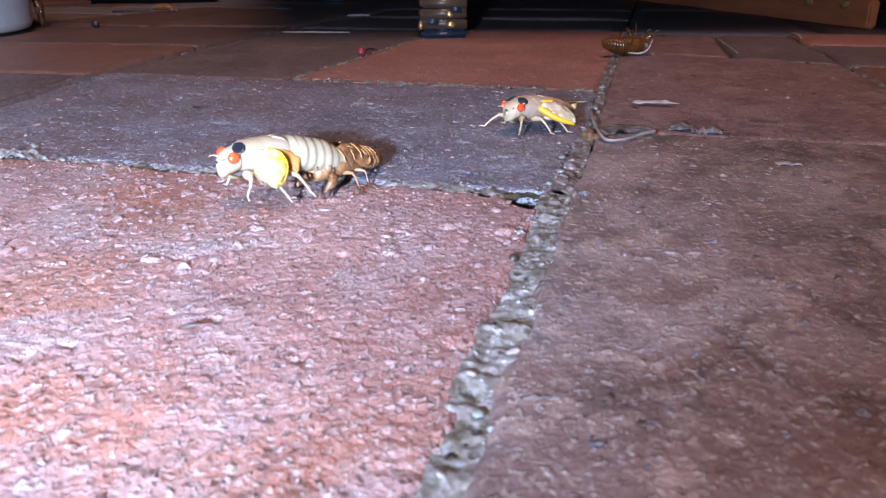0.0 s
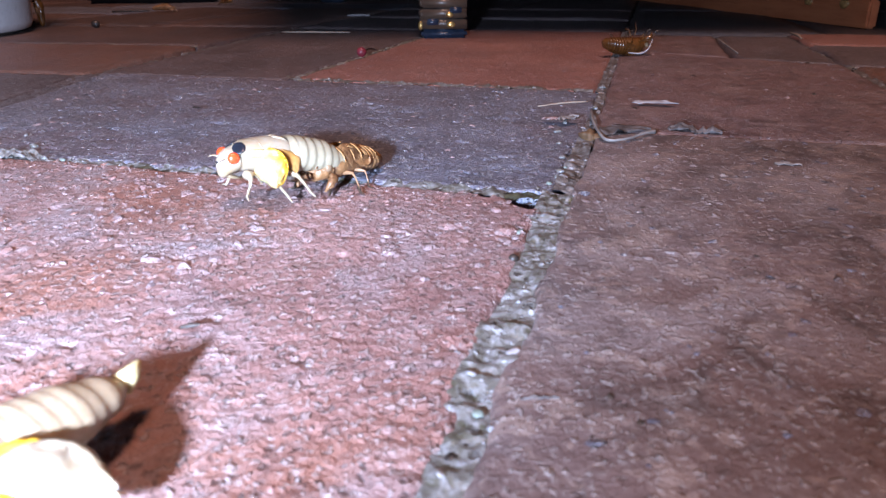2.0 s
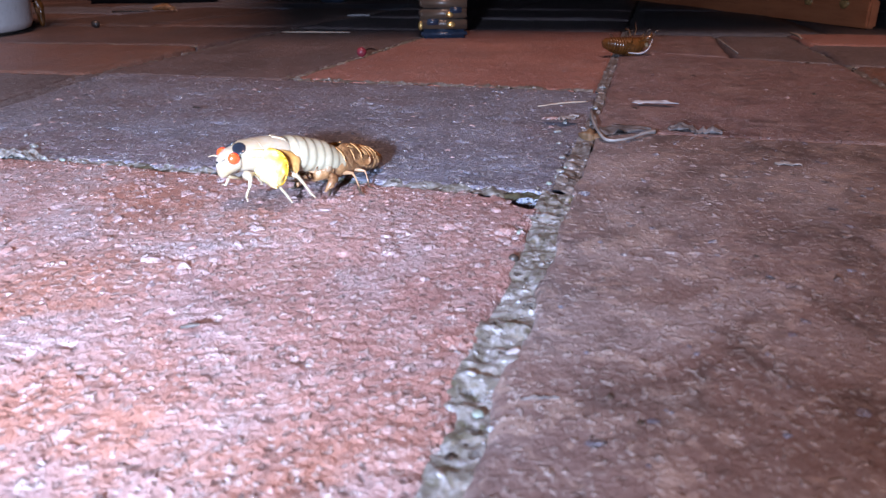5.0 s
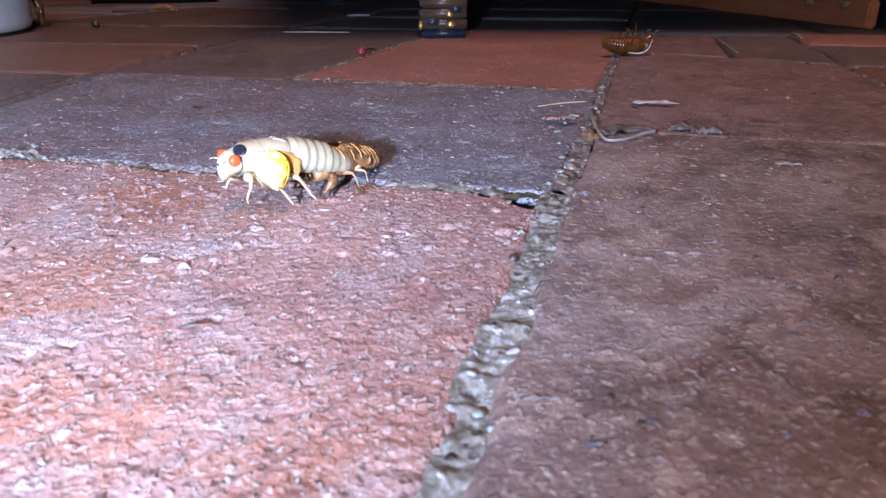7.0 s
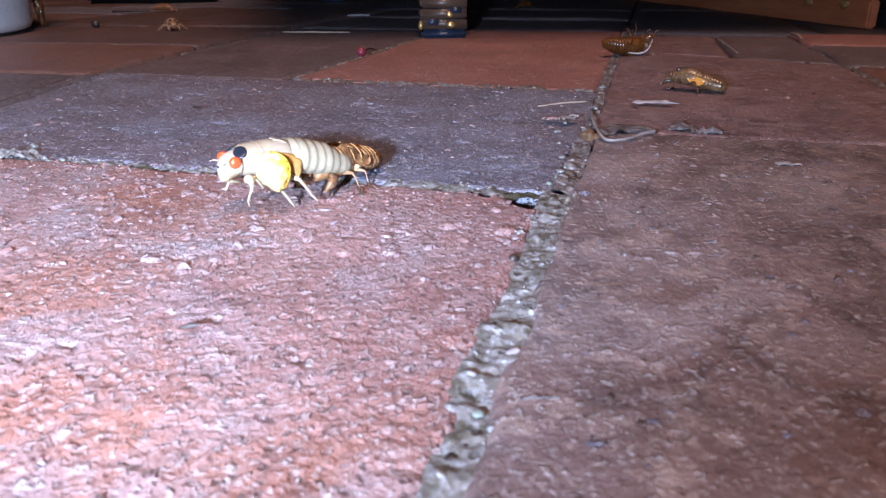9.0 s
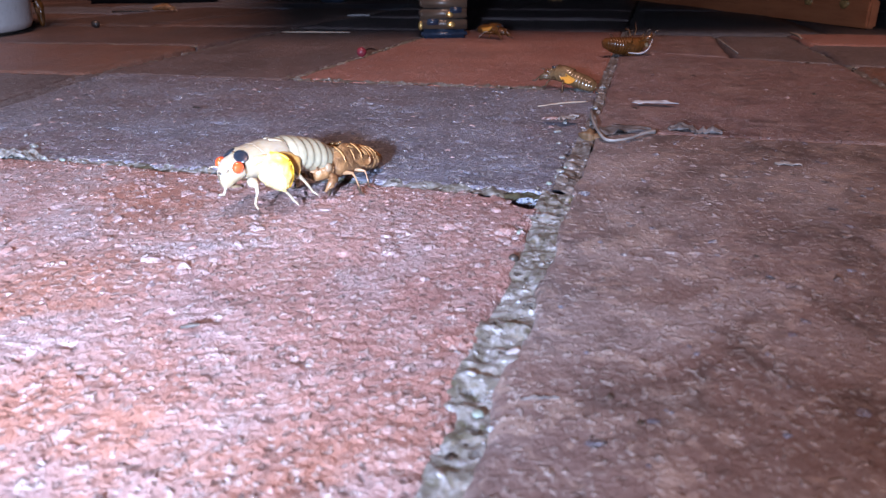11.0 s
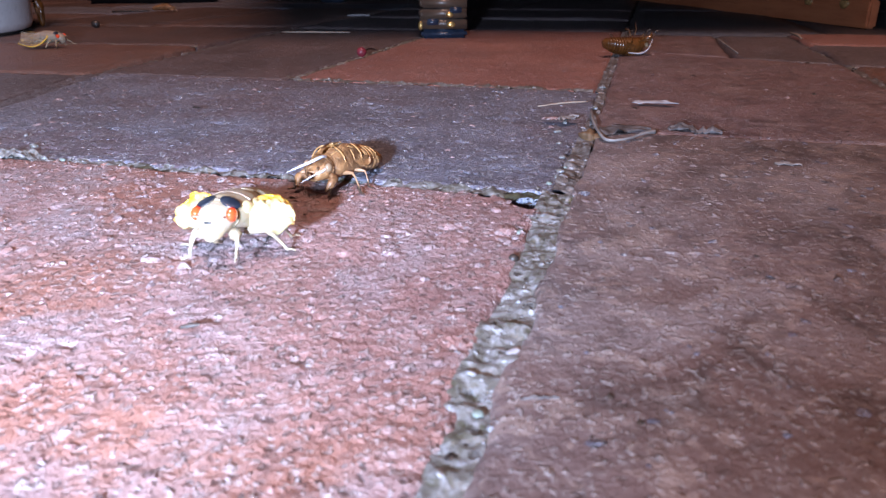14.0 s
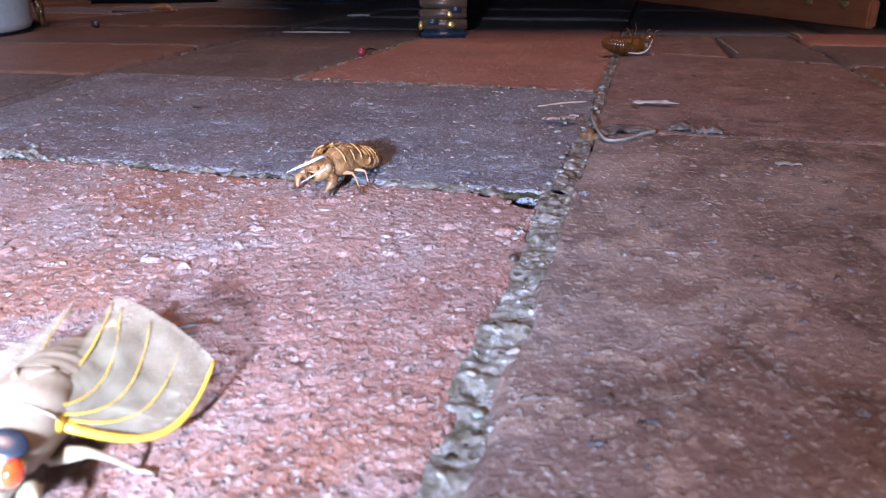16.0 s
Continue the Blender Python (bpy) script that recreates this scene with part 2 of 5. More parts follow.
THREAD = simple("white_lining_thread", (0.38, 0.37, 0.39), (0.48, 0.47, 0.49), 0.4, 500)
ORANGE_LEG = simple("orange_leg_skin", (0.13, 0.048, 0.010), (0.22, 0.085, 0.018), 0.35, 500)
DARK_LEG = simple("dark_claw", (0.02, 0.015, 0.012), (0.05, 0.035, 0.025), 0.3, 500)
WICKER = simple("dark_wicker_band", (0.045, 0.028, 0.020), (0.10, 0.066, 0.046), 0.32, 240, 0.0003, stretch=(0.3, 0.3, 3))
FOOT_BLUE = simple("dark_blue_glide", (0.010, 0.016, 0.030), (0.03, 0.045, 0.075), 0.3, 200, 0.0002)
BRASS = simple("brass_staple", (0.55, 0.36, 0.12), (0.70, 0.50, 0.20), 0.3, 400, metal=0.8)
WOOD = simple("weathered_plank_wood", (0.30, 0.085, 0.032), (0.46, 0.155, 0.065), 0.6, 120, 0.0006, stretch=(1, 0.08, 1))
CLOD = simple("orange_brown_dirt", (0.055, 0.026, 0.010), (0.13, 0.068, 0.028), 0.7, 500, 0.0005)
RUST = simple("rusty_bolt", (0.16, 0.08, 0.025), (0.34, 0.19, 0.07), 0.5, 300, 0.0003)
WHITE_PAINT = simple("white_glazed_planter", (0.60, 0.60, 0.62), (0.72, 0.72, 0.74), 0.4, 60, 0.0004)
BLACK_IRON = simple("black_painted_metal", (0.006, 0.006, 0.007), (0.02, 0.02, 0.022), 0.45, 200, 0.0002)
STRAW = simple("dry_straw", (0.22, 0.165, 0.125), (0.34, 0.275, 0.22), 0.6, 300, 0.0002)
BARK = simple("grey_dry_leaf", (0.11, 0.095, 0.09), (0.28, 0.26, 0.25), 0.55, 200, 0.0004)
DIRT = simple("dark_dry_dirt", (0.035, 0.030, 0.030), (0.12, 0.105, 0.105), 0.6, 500, 0.0005)
CRUST = simple("pale_mineral_crust", (0.19, 0.125, 0.122), (0.33, 0.27, 0.285), 0.4, 700, 0.0008)
CHALK = simple("chalky_white_flake", (0.18, 0.165, 0.17), (0.33, 0.31, 0.32), 0.6, 300, 0.0004)
BERRY = simple("crimson_berry", (0.12, 0.010, 0.018), (0.20, 0.025, 0.04), 0.45, 300, 0.0002)
SEED = simple("black_seed", (0.012, 0.009, 0.008), (0.04, 0.03, 0.025), 0.45, 300, 0.0003)
PEBBLE = simple("pale_green_grit", (0.11, 0.14, 0.115), (0.24, 0.27, 0.25), 0.5, 500, 0.0003)


# ---- mesh helpers ----
MM = 0.001


def part(name, bm, material, parent=None, label="", at=None, smooth=True):
    me = bpy.data.meshes.new(name)
    bm.normal_update()
    for f in bm.faces:
        f.smooth = smooth
    bm.to_mesh(me)
    bm.free()
    me.materials.append(material)
    ob = new(name, me)
    if parent:
        ob.parent = parent
    if at:
        ob.location = at
    if label:
        ob["label"] = label
    return ob


def empty(name, m=None):
    ob = new(name)
    ob.empty_display_size = 0.01
    if m:
        ob.matrix_world = m
    return ob


def loft(bm, sections, n=20, skip=None):
    """Rings along x. A section: x, centre z, half width, height above and below the centre. In millimetres."""
    rings = []
    for x, zc, hw, up, dn in sections:
        ring = []
        for k in range(n):
            a = 2 * math.pi * k / n
            s = math.sin(a)
            ring.append(bm.verts.new((x * MM, hw * math.cos(a) * MM, (zc + (up if s > 0 else dn) * s) * MM)))
        rings.append(ring)
    for i, (r, q) in enumerate(zip(rings, rings[1:])):
        for k in range(n):
            if skip and skip(sections[i][0], 2 * math.pi * (k + 0.5) / n):
                continue
            bm.faces.new((r[k], r[(k + 1) % n], q[(k + 1) % n], q[k]))
    bm.faces.new(rings[0])
    bm.faces.new(rings[-1][::-1])
    return bm


def tube(bm, points, radii, n=8):
    """A round limb along a line of points, in millimetres, with a radius at each."""
    pts = [Vector(p) for p in points]
    rings = []
    for i, p in enumerate(pts):
        d = (pts[min(i + 1, len(pts) - 1)] - pts[max(i - 1, 0)]).normalized()
        a = d.orthogonal().normalized() if abs(d.z) > 0.9 else d.cross(Vector((0, 0, 1))).normalized()
        b = d.cross(a)
        rings.append([bm.verts.new((p + (a * math.cos(2 * math.pi * k / n) + b * math.sin(2 * math.pi * k / n)) * radii[i]) * MM) for k in range(n)])
    for r, q in zip(rings, rings[1:]):
        for k in range(n):
            bm.faces.new((r[k], r[(k + 1) % n], q[(k + 1) % n], q[k]))
    bm.faces.new(rings[0][::-1])
    bm.faces.new(rings[-1])
    return bm


def curve(points, steps=6):
    """A smooth line through the points (Catmull-Rom)."""
    P = [Vector(p) for p in points]
    P = [P[0] * 2 - P[1]] + P + [P[-1] * 2 - P[-2]]
    out = []
    for i in range(1, len(P) - 2):
        for k in range(steps):
            t = k / steps
            out.append(0.5 * (2 * P[i] + (P[i + 1] - P[i - 1]) * t + (2 * P[i - 1] - 5 * P[i] + 4 * P[i + 1] - P[i + 2]) * t * t
                              + (3 * P[i] - P[i - 1] - 3 * P[i + 1] + P[i + 2]) * t ** 3))
    return out + [P[-2]]


def ball(bm, centre, radii, seg=14, wob=0.0, seed=0):
    m = Matrix.Translation(Vector(centre) * MM) @ Matrix.Diagonal((*[r * MM for r in radii], 1))
    vs = bmesh.ops.create_uvsphere(bm, u_segments=seg, v_segments=max(6, seg // 2 + 2), radius=1, matrix=m)["verts"]
    if wob:
        for v in vs:
            d = noise.noise(v.co * 700 + Vector((seed, 0, 0)))
            v.co += (v.co - Vector(centre) * MM) * wob * d
    return bm


def block(bm, lo, hi, bevel=0.0):
    """A box between two corners, in millimetres, with rounded edges."""
    lo, hi = Vector(lo) * MM, Vector(hi) * MM
    vs = bmesh.ops.create_cube(bm, size=1, matrix=Matrix.Translation((lo + hi) / 2) @ Matrix.Diagonal((*(hi - lo), 1)))["verts"]
    if bevel:
        es = list({e for v in vs for e in v.link_edges})
        bmesh.ops.bevel(bm, geom=es, offset=bevel * MM, segments=2, affect="EDGES")
    return bm


def blade(bm, root, tip, chord, width, thick, ripple=0.0, n=16, m=10, seed=0, bow=0.0, shape=None, arc=0.0, dip=(0, 0, 0)):
    """A wing or leaf: from root to tip, spread along chord, with a belly profile, thickness, folds and a bow across; dip: how the front edge sags."""
    root, tip, chord = Vector(root), Vector(tip), Vector(chord).normalized()
    up = (tip - root).cross(chord).normalized()
    shape = shape or (lambda s: math.sin(math.pi * min(1, s * 0.93 + 0.07)) ** 0.6)
    sides = []
    for sgn in (1, -1):
        grid = []
        for i in range(n + 1):
            s = i / n
            row = []
            for j in range(m + 1):
                c = j / m
                p = root.lerp(tip, s) + chord * (c * width * shape(s) - (1 - c) * arc * math.sin(math.pi * s)) + Vector(dip) * ((1 - c) * math.sin(math.pi * s))
                edge = math.sin(math.pi * min(1, max(0, c))) * math.sin(math.pi * min(1, s * 0.96 + 0.03))
                off = sgn * thick * 0.5 * (edge ** 0.5 if edge > 0 else 0) + bow * math.sin(math.pi * c)
                off += ripple * noise.noise(Vector((s * 4, c * 3, seed))) + ripple * 0.5 * noise.noise(Vector((s * 9, c * 8, seed + 5)))
                row.append(bm.verts.new((p + up * off) * MM))
            grid.append(row)
        sides.append(grid)
        for i in range(n):
            for j in range(m):
                q = (grid[i][j], grid[i][j + 1], grid[i + 1][j + 1], grid[i + 1][j])
                bm.faces.new(q if sgn > 0 else q[::-1])
    a, b = sides
    rim = [(i, 0) for i in range(n)] + [(n, j) for j in range(m)] + [(i, m) for i in range(n, 0, -1)] + [(0, j) for j in range(m, 0, -1)]
    for (i, j), (k, l) in zip(rim, rim[1:] + rim[:1]):
        bm.faces.new((a[k][l], a[i][j], b[i][j], b[k][l]))
    return bm


def wing_line(root, tip, chord, width, c, s0=0.0, s1=1.0, shape=None, bow=0.0, lift=0.05, k=12, arc=0.0, dip=(0, 0, 0)):
    """Points on such a wing at the share c of its chord, for a vein."""
    root, tip, chord = Vector(root), Vector(tip), Vector(chord).normalized()
    up = (tip - root).cross(chord).normalized()
    shape = shape or (lambda s: math.sin(math.pi * min(1, s * 0.93 + 0.07)) ** 0.6)
    cs = c if callable(c) else (lambda s: c)
    out = []
    for i in range(k + 1):
        s = s0 + (s1 - s0) * i / k
        out.append(root.lerp(tip, s) + chord * (cs(s) * width * shape(s) - (1 - cs(s)) * arc * math.sin(math.pi * s)) + up * (bow * math.sin(math.pi * cs(s)) + lift) + Vector(dip) * ((1 - cs(s)) * math.sin(math.pi * s)))
    return out


# ---- the brick paving, laid in basket weave and turned against the view ----
TURN = radians(15.72)
CT, ST = math.cos(TURN), math.sin(TURN)


def ground(u, v, z=0.0):
    """A place on the paving, from metres across and along the courses."""
    return Vector((CT * u + ST * v, -ST * u + CT * v, z))


def lattice(x, y, seed):
    """Smooth value noise from -1 to 1 on arrays."""
    xi, yi = np.floor(x).astype(np.int64), np.floor(y).astype(np.int64)
    fx, fy = x - xi, y - yi
    fx, fy = fx * fx * (3 - 2 * fx), fy * fy * (3 - 2 * fy)

    def at(i, j):
        h = (i * 374761393 + j * 668265263 + seed * 974634777) & 0xFFFFFFFF
        h = ((h ^ (h >> 13)) * 1274126177) & 0xFFFFFFFF
        return ((h ^ (h >> 16)) & 0xFFFF) / 32767.5 - 1

    return (at(xi, yi) * (1 - fx) + at(xi + 1, yi) * fx) * (1 - fy) + (at(xi, yi + 1) * (1 - fx) + at(xi + 1, yi + 1) * fx) * fy


def rough_field(u, v, seed, amps):
    """Sum of noises; amps: pairs of size and height in metres."""
    return sum(h * lattice(u / s + 17.3 * k, v / s - 9.1 * k, seed + k) for k, (s, h) in enumerate(amps))


def grid_mesh(name, P, skirt=None):
    """A mesh from an array of places (rows, columns, 3), with a skirt down to a depth."""
    if skirt is not None:
        Q = P.copy()
        low = np.concatenate([Q[:1], Q, Q[-1:]], 0)
        low = np.concatenate([low[:, :1], low, low[:, -1:]], 1)
        for edge in (low[0], low[-1], low[:, 0], low[:, -1]):
            edge[:, 2] = skirt
        P = low
    n, m = P.shape[:2]
    idx = np.arange(n * m).reshape(n, m)
    faces = np.stack([idx[:-1, :-1], idx[:-1, 1:], idx[1:, 1:], idx[1:, :-1]], -1).reshape(-1, 4)
    me = bpy.data.meshes.new(name)
    me.from_pydata(P.reshape(-1, 3).tolist(), [], faces.tolist())
    me.polygons.foreach_set("use_smooth", [True] * len(faces))
    me.update()
    return me


def brick(corners, material, parent, step, seed, top=0.0, relief=1.0, chip=None):
    """One brick from its four corners (near right, far right, far left, near left; across and along), with worn arrises."""
    c = np.array(corners, float)
    wide, long = np.linalg.norm(c[0] - c[3]), np.linalg.norm(c[1] - c[0])
    n, m = max(5, int(long / step)), max(5, int(wide / step))
    s, r = np.meshgrid(np.linspace(0, 1, n), np.linspace(0, 1, m), indexing="ij")
    uv = ((1 - s)[..., None] * (r[..., None] * c[0] + (1 - r)[..., None] * c[3]) + s[..., None] * (r[..., None] * c[1] + (1 - r)[..., None] * c[2]))
    u, v = uv[..., 0], uv[..., 1]
    e = np.minimum(np.minimum(s, 1 - s) * long, np.minimum(r, 1 - r) * wide)
    worn = 0.0015 + 0.0010 * lattice(u / 0.011, v / 0.011, seed + 40) + 0.0006 * lattice(u / 0.004, v / 0.004, seed + 41)
    k = np.clip(1 - e / np.maximum(worn, 0.0006), 0, 1)
    z = -0.0011 * (1 - np.sqrt(np.clip(1 - k * k, 0, 1)))
    if step < 0.003:
        f = rough_field(u, v, seed, [(0.045, 0.00020), (0.012, 0.00006), (0.0045, 0.00004), (0.0021, 0.00006), (0.0011, 0.00008), (0.0006, 0.00006)])
        pits = np.clip(lattice(u / 0.0031, v / 0.0031, seed + 9) - 0.66, 0, 1) * 0.0018 + np.clip(lattice(u / 0.0014, v / 0.0014, seed + 19) - 0.55, 0, 1) * 0.0007
        z = z + relief * (f - pits)
    else:
        z = z + rough_field(u, v, seed, [(0.05, 0.0005), (0.014, 0.0002)])
    z = z + top
    if chip:
        z = z - chip[3] * np.exp(-(((u - chip[0]) ** 2 + (v - chip[1]) ** 2) / chip[2] ** 2)) * (1 + 0.4 * lattice(u / 0.0025, v / 0.0025, seed + 70))
    wob = (0.0009 * lattice(u / 0.009, v / 0.009, seed + 60) + 0.0005 * lattice(u / 0.003, v / 0.003, seed + 61)) * k
    u, v = u + wob, v + wob
    mid = ground(*c.mean(0))
    x, y = CT * u + ST * v - mid.x, -ST * u + CT * v - mid.y
    me = grid_mesh("brick", np.stack([x, y, z], -1)[:, ::-1], skirt=-0.012)
    me.materials.append(material)
    ob = new("brick", me)
    ob.location, ob.parent = mid, parent
    return ob


pavement = tagged(new("pavement", bpy.data.meshes.new("pavement")), "old clay brick paving with mortared joints", "paving", kind="structure")
bm = bmesh.new()
bm.faces.new([bm.verts.new(ground(x, y, -0.0075)) for x, y in ((-2.2, -1.2), (1.6, -1.2), (1.6, 2.2), (-2.2, 2.2))])
bm.to_mesh(pavement.data)
bm.free()
pavement.data.materials.append(SOIL)


def quad(u0, u1, v0, v1):
    return [(u1, v0), (u1, v1), (u0, v1), (u0, v0)]


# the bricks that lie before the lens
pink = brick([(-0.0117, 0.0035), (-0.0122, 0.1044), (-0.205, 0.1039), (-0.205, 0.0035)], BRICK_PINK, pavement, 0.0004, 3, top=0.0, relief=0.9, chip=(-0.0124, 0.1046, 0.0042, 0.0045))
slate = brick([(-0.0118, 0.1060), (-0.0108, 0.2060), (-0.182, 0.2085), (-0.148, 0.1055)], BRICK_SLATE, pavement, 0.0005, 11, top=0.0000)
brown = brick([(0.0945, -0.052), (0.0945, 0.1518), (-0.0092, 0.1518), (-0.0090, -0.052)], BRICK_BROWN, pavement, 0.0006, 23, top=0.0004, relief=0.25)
orange = brick([(-0.0117, 0.2080), (-0.0117, 0.4080), (-0.1105, 0.4080), (-0.1105, 0.2120)], BRICK_ORANGE, pavement, 0.0013, 31, top=-0.0002)
brick([(-0.1135, 0.2120), (-0.1135, 0.4080), (-0.2065, 0.4080), (-0.1850, 0.2105)], BRICK_DUSK, pavement, 0.0018, 37, top=-0.0007)
far_brown = brick([(0.0682, 0.1528), (0.0682, 0.2803), (-0.0098, 0.3120), (-0.0098, 0.1528)], BRICK_WARM_LIT, pavement, 0.0012, 43, top=0.0002)
brick([(0.0330, 0.2975), (0.0330, 0.3900), (-0.0098, 0.3900), (-0.0098, 0.3150)], BRICK_WARM_LIT, pavement, 0.0018, 47)
brick([(0.0686, 0.2828), (0.0686, 0.3900), (0.0350, 0.3900), (0.0350, 0.2967)], BRICK_DUSK, pavement, 0.0018, 48)
far_rust = brick([(0.1750, 0.1490), (0.1750, 0.2790), (0.0715, 0.2790), (0.0715, 0.1540)], BRICK_RUST, pavement, 0.0013, 53)
brick(quad(0.0708, 0.1750, 0.2815, 0.3530), BRICK_DUSK, pavement, 0.0016, 57)
brick(quad(0.0708, 0.2750, 0.3555, 0.4080), BRICK_ORANGE, pavement, 0.003, 59)
brick([(-0.1515, 0.1062), (-0.1850, 0.2025), (-0.3650, 0.1950), (-0.3300, 0.1000)], BRICK_UMBER, pavement, 0.0016, 61)
brick([(-0.1870, 0.2060), (-0.2060, 0.2990), (-0.4000, 0.2800), (-0.3900, 0.1980)], BRICK_RUST, pavement, 0.0022, 67)
brick([(-0.2065, 0.3020), (-0.2095, 0.4080), (-0.4130, 0.3900), (-0.4030, 0.2830)], BRICK_MIX, pavement, 0.0025, 71)
# the weave goes on all round
rng = random.Random(5)
SQ = 0.2042
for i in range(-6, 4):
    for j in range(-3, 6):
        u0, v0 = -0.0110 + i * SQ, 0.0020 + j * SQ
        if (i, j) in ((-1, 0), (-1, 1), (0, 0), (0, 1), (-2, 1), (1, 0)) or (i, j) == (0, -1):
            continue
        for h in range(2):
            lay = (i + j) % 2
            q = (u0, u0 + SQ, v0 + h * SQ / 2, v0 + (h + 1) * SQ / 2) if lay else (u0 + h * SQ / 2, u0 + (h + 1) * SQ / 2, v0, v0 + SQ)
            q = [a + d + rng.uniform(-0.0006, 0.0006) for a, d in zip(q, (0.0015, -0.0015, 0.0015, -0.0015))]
            # Bricks under and beyond the table are darkened to put its shade into their colour.
            brick(quad(*q), BRICK_TABLE_SHADE if i >= 0 and j >= 2 else BRICK_DUSK if i == -1 and j >= 2 else rng.choice([BRICK_MIX, BRICK_MIX, BRICK_SLATE]), pavement, 0.008, 100 + i * 31 + j * 7 + h, top=rng.uniform(-0.0006, 0.0006))
brick(quad(0.0975, 0.1990, -0.052, 0.1460), BRICK_BROWN, pavement, 0.004, 83)
brick(quad(-0.0095, 0.1950, -0.155, -0.056), BRICK_MIX, pavement, 0.006, 89)
brick(quad(0.2020, 0.3970, 0.0020, 0.0730), BRICK_MIX, pavement, 0.006, 95)
brick(quad(0.2020, 0.3970, 0.0760, 0.1470), BRICK_MIX, pavement, 0.006, 97)
brick(quad(-0.0095, 0.1930, -0.2000, -0.1580), BRICK_MIX, pavement, 0.008, 99)
brick(quad(0.1780, 0.3980, 0.1500, 0.2500), BRICK_MIX, pavement, 0.005, 91)
brick(quad(0.1780, 0.3980, 0.2530, 0.3620), BRICK_MIX, pavement, 0.005, 93)


def mortar(name, a, b, half, step, material, seed, level=-0.0012, rise=0.0016, label="", worn=0.0):
    """A strip of crumbled mortar between two places (across, along)."""
    a, b = np.array(a, float), np.array(b, float)
    d = b - a
    long = np.linalg.norm(d)
    d /= long
    nrm = np.array([-d[1], d[0]])
    n, m = int(long / step), max(4, int(2 * half / step))
    s, r = np.meshgrid(np.linspace(0, long, n), np.linspace(-half, half, m), indexing="ij")
    u, v = a[0] + d[0] * s + nrm[0] * r, a[1] + d[1] * s + nrm[1] * r
    z = level + rough_field(u, v, seed, [(0.006, rise * (0.35 + 0.1 * worn)), (0.0021, rise * (0.40 + 0.3 * worn)), (0.0010, rise * 0.32 * (1 - 0.6 * worn)), (0.0005, rise * 0.22 * (1 - 0.8 * worn))])
    me = grid_mesh(name, np.stack([CT * u + ST * v, -ST * u + CT * v, z], -1))
    me.materials.append(material)
    ob = new(name, me)
    ob.parent = pavement
    if label:
        ob["label"] = label
    return ob


joint = mortar("mortar_joint", (-0.0101, -0.05), (-0.0108, 0.1075), 0.0028, 0.00025, MORTAR, 5, -0.0002, 0.00075, "crumbled pale grey mortar joint", 0.4)
upper_joint = mortar("mortar_joint", (-0.0104, 0.1075), (-0.0098, 0.155), 0.0018, 0.00025, MORTAR_DULL, 17, -0.0002, 0.0012, worn=0.7)
mortar("mortar_joint", (-0.0101, 0.150), (-0.0101, 0.205), 0.0012, 0.0004, MORTAR_DULL, 18, -0.0004, 0.0014)
mortar("mortar_joint", (-0.0108, 0.205), (-0.0108, 0.42), 0.0016, 0.0005, MORTAR_DULL, 6, -0.0005, 0.0014)
mortar("mortar_joint", (-0.205, 0.1047), (-0.0190, 0.1051), 0.0018, 0.0004, MORTAR, 7, -0.0003, 0.0010)
mortar("mortar_lump", (-0.1260, 0.1046), (-0.1075, 0.1049), 0.0021, 0.0003, MORTAR, 29, 0.0002, 0.0018, "pale crystalline lump of mortar")
# Moss fill, kept dark in place of the shade in the chipped hole.
mortar("moss_fill", (-0.0195, 0.1052), (-0.0075, 0.1056), 0.0016, 0.0003, MOSS, 27, -0.0006, 0.0010, "olive moss, dark for the shade of the chipped corner")
mortar("mortar_joint", (-0.190, 0.2098), (-0.1090, 0.2084), 0.0018, 0.0006, MOSSY, 8, -0.0013, 0.0009)
mortar("mortar_joint", (-0.1090, 0.2084), (-0.0130, 0.2066), 0.0019, 0.0006, MORTAR, 8, 0.0000, 0.0009)
mortar("mortar_joint", (-0.1120, 0.2145), (-0.1120, 0.41), 0.0022, 0.0010, MOSSY, 9, -0.0010, 0.0016)
mortar("mortar_joint", (-0.1493, 0.1062), (-0.1840, 0.2060), 0.0038, 0.0005, BRICK_UMBER, 10, -0.0002, 0.0006)
mortar("mortar_joint", (-0.1850, 0.2060), (-0.2085, 0.42), 0.0022, 0.0010, MORTAR_DULL, 12, -0.0012, 0.0012)
mortar("mortar_joint", (-0.0085, 0.1527), (0.0945, 0.1527), 0.0010, 0.0006, MOSSY, 13, -0.0010, 0.0008)
mortar("mortar_joint", (-0.0085, 0.3132), (0.0330, 0.2965), 0.0013, 0.0006, MORTAR_DULL, 14, -0.0010, 0.0012)
mortar("mortar_joint", (0.0330, 0.2965), (0.0740, 0.2800), 0.0013, 0.0006, MORTAR, 19, -0.0008, 0.0014)
mortar("mortar_joint", (0.0698, 0.1540), (0.0698, 0.2815), 0.0016, 0.0006, MORTAR_DULL, 15, -0.0009, 0.0014)
mortar("mortar_joint", (0.0697, 0.2815), (0.0697, 0.41), 0.0011, 0.0006, DIRT, 20, -0.0014, 0.0010)
mortar("mortar_joint", (-0.40, 0.2810), (-0.2060, 0.3005), 0.0022, 0.0014, MOSSY, 16, -0.0008, 0.0012)


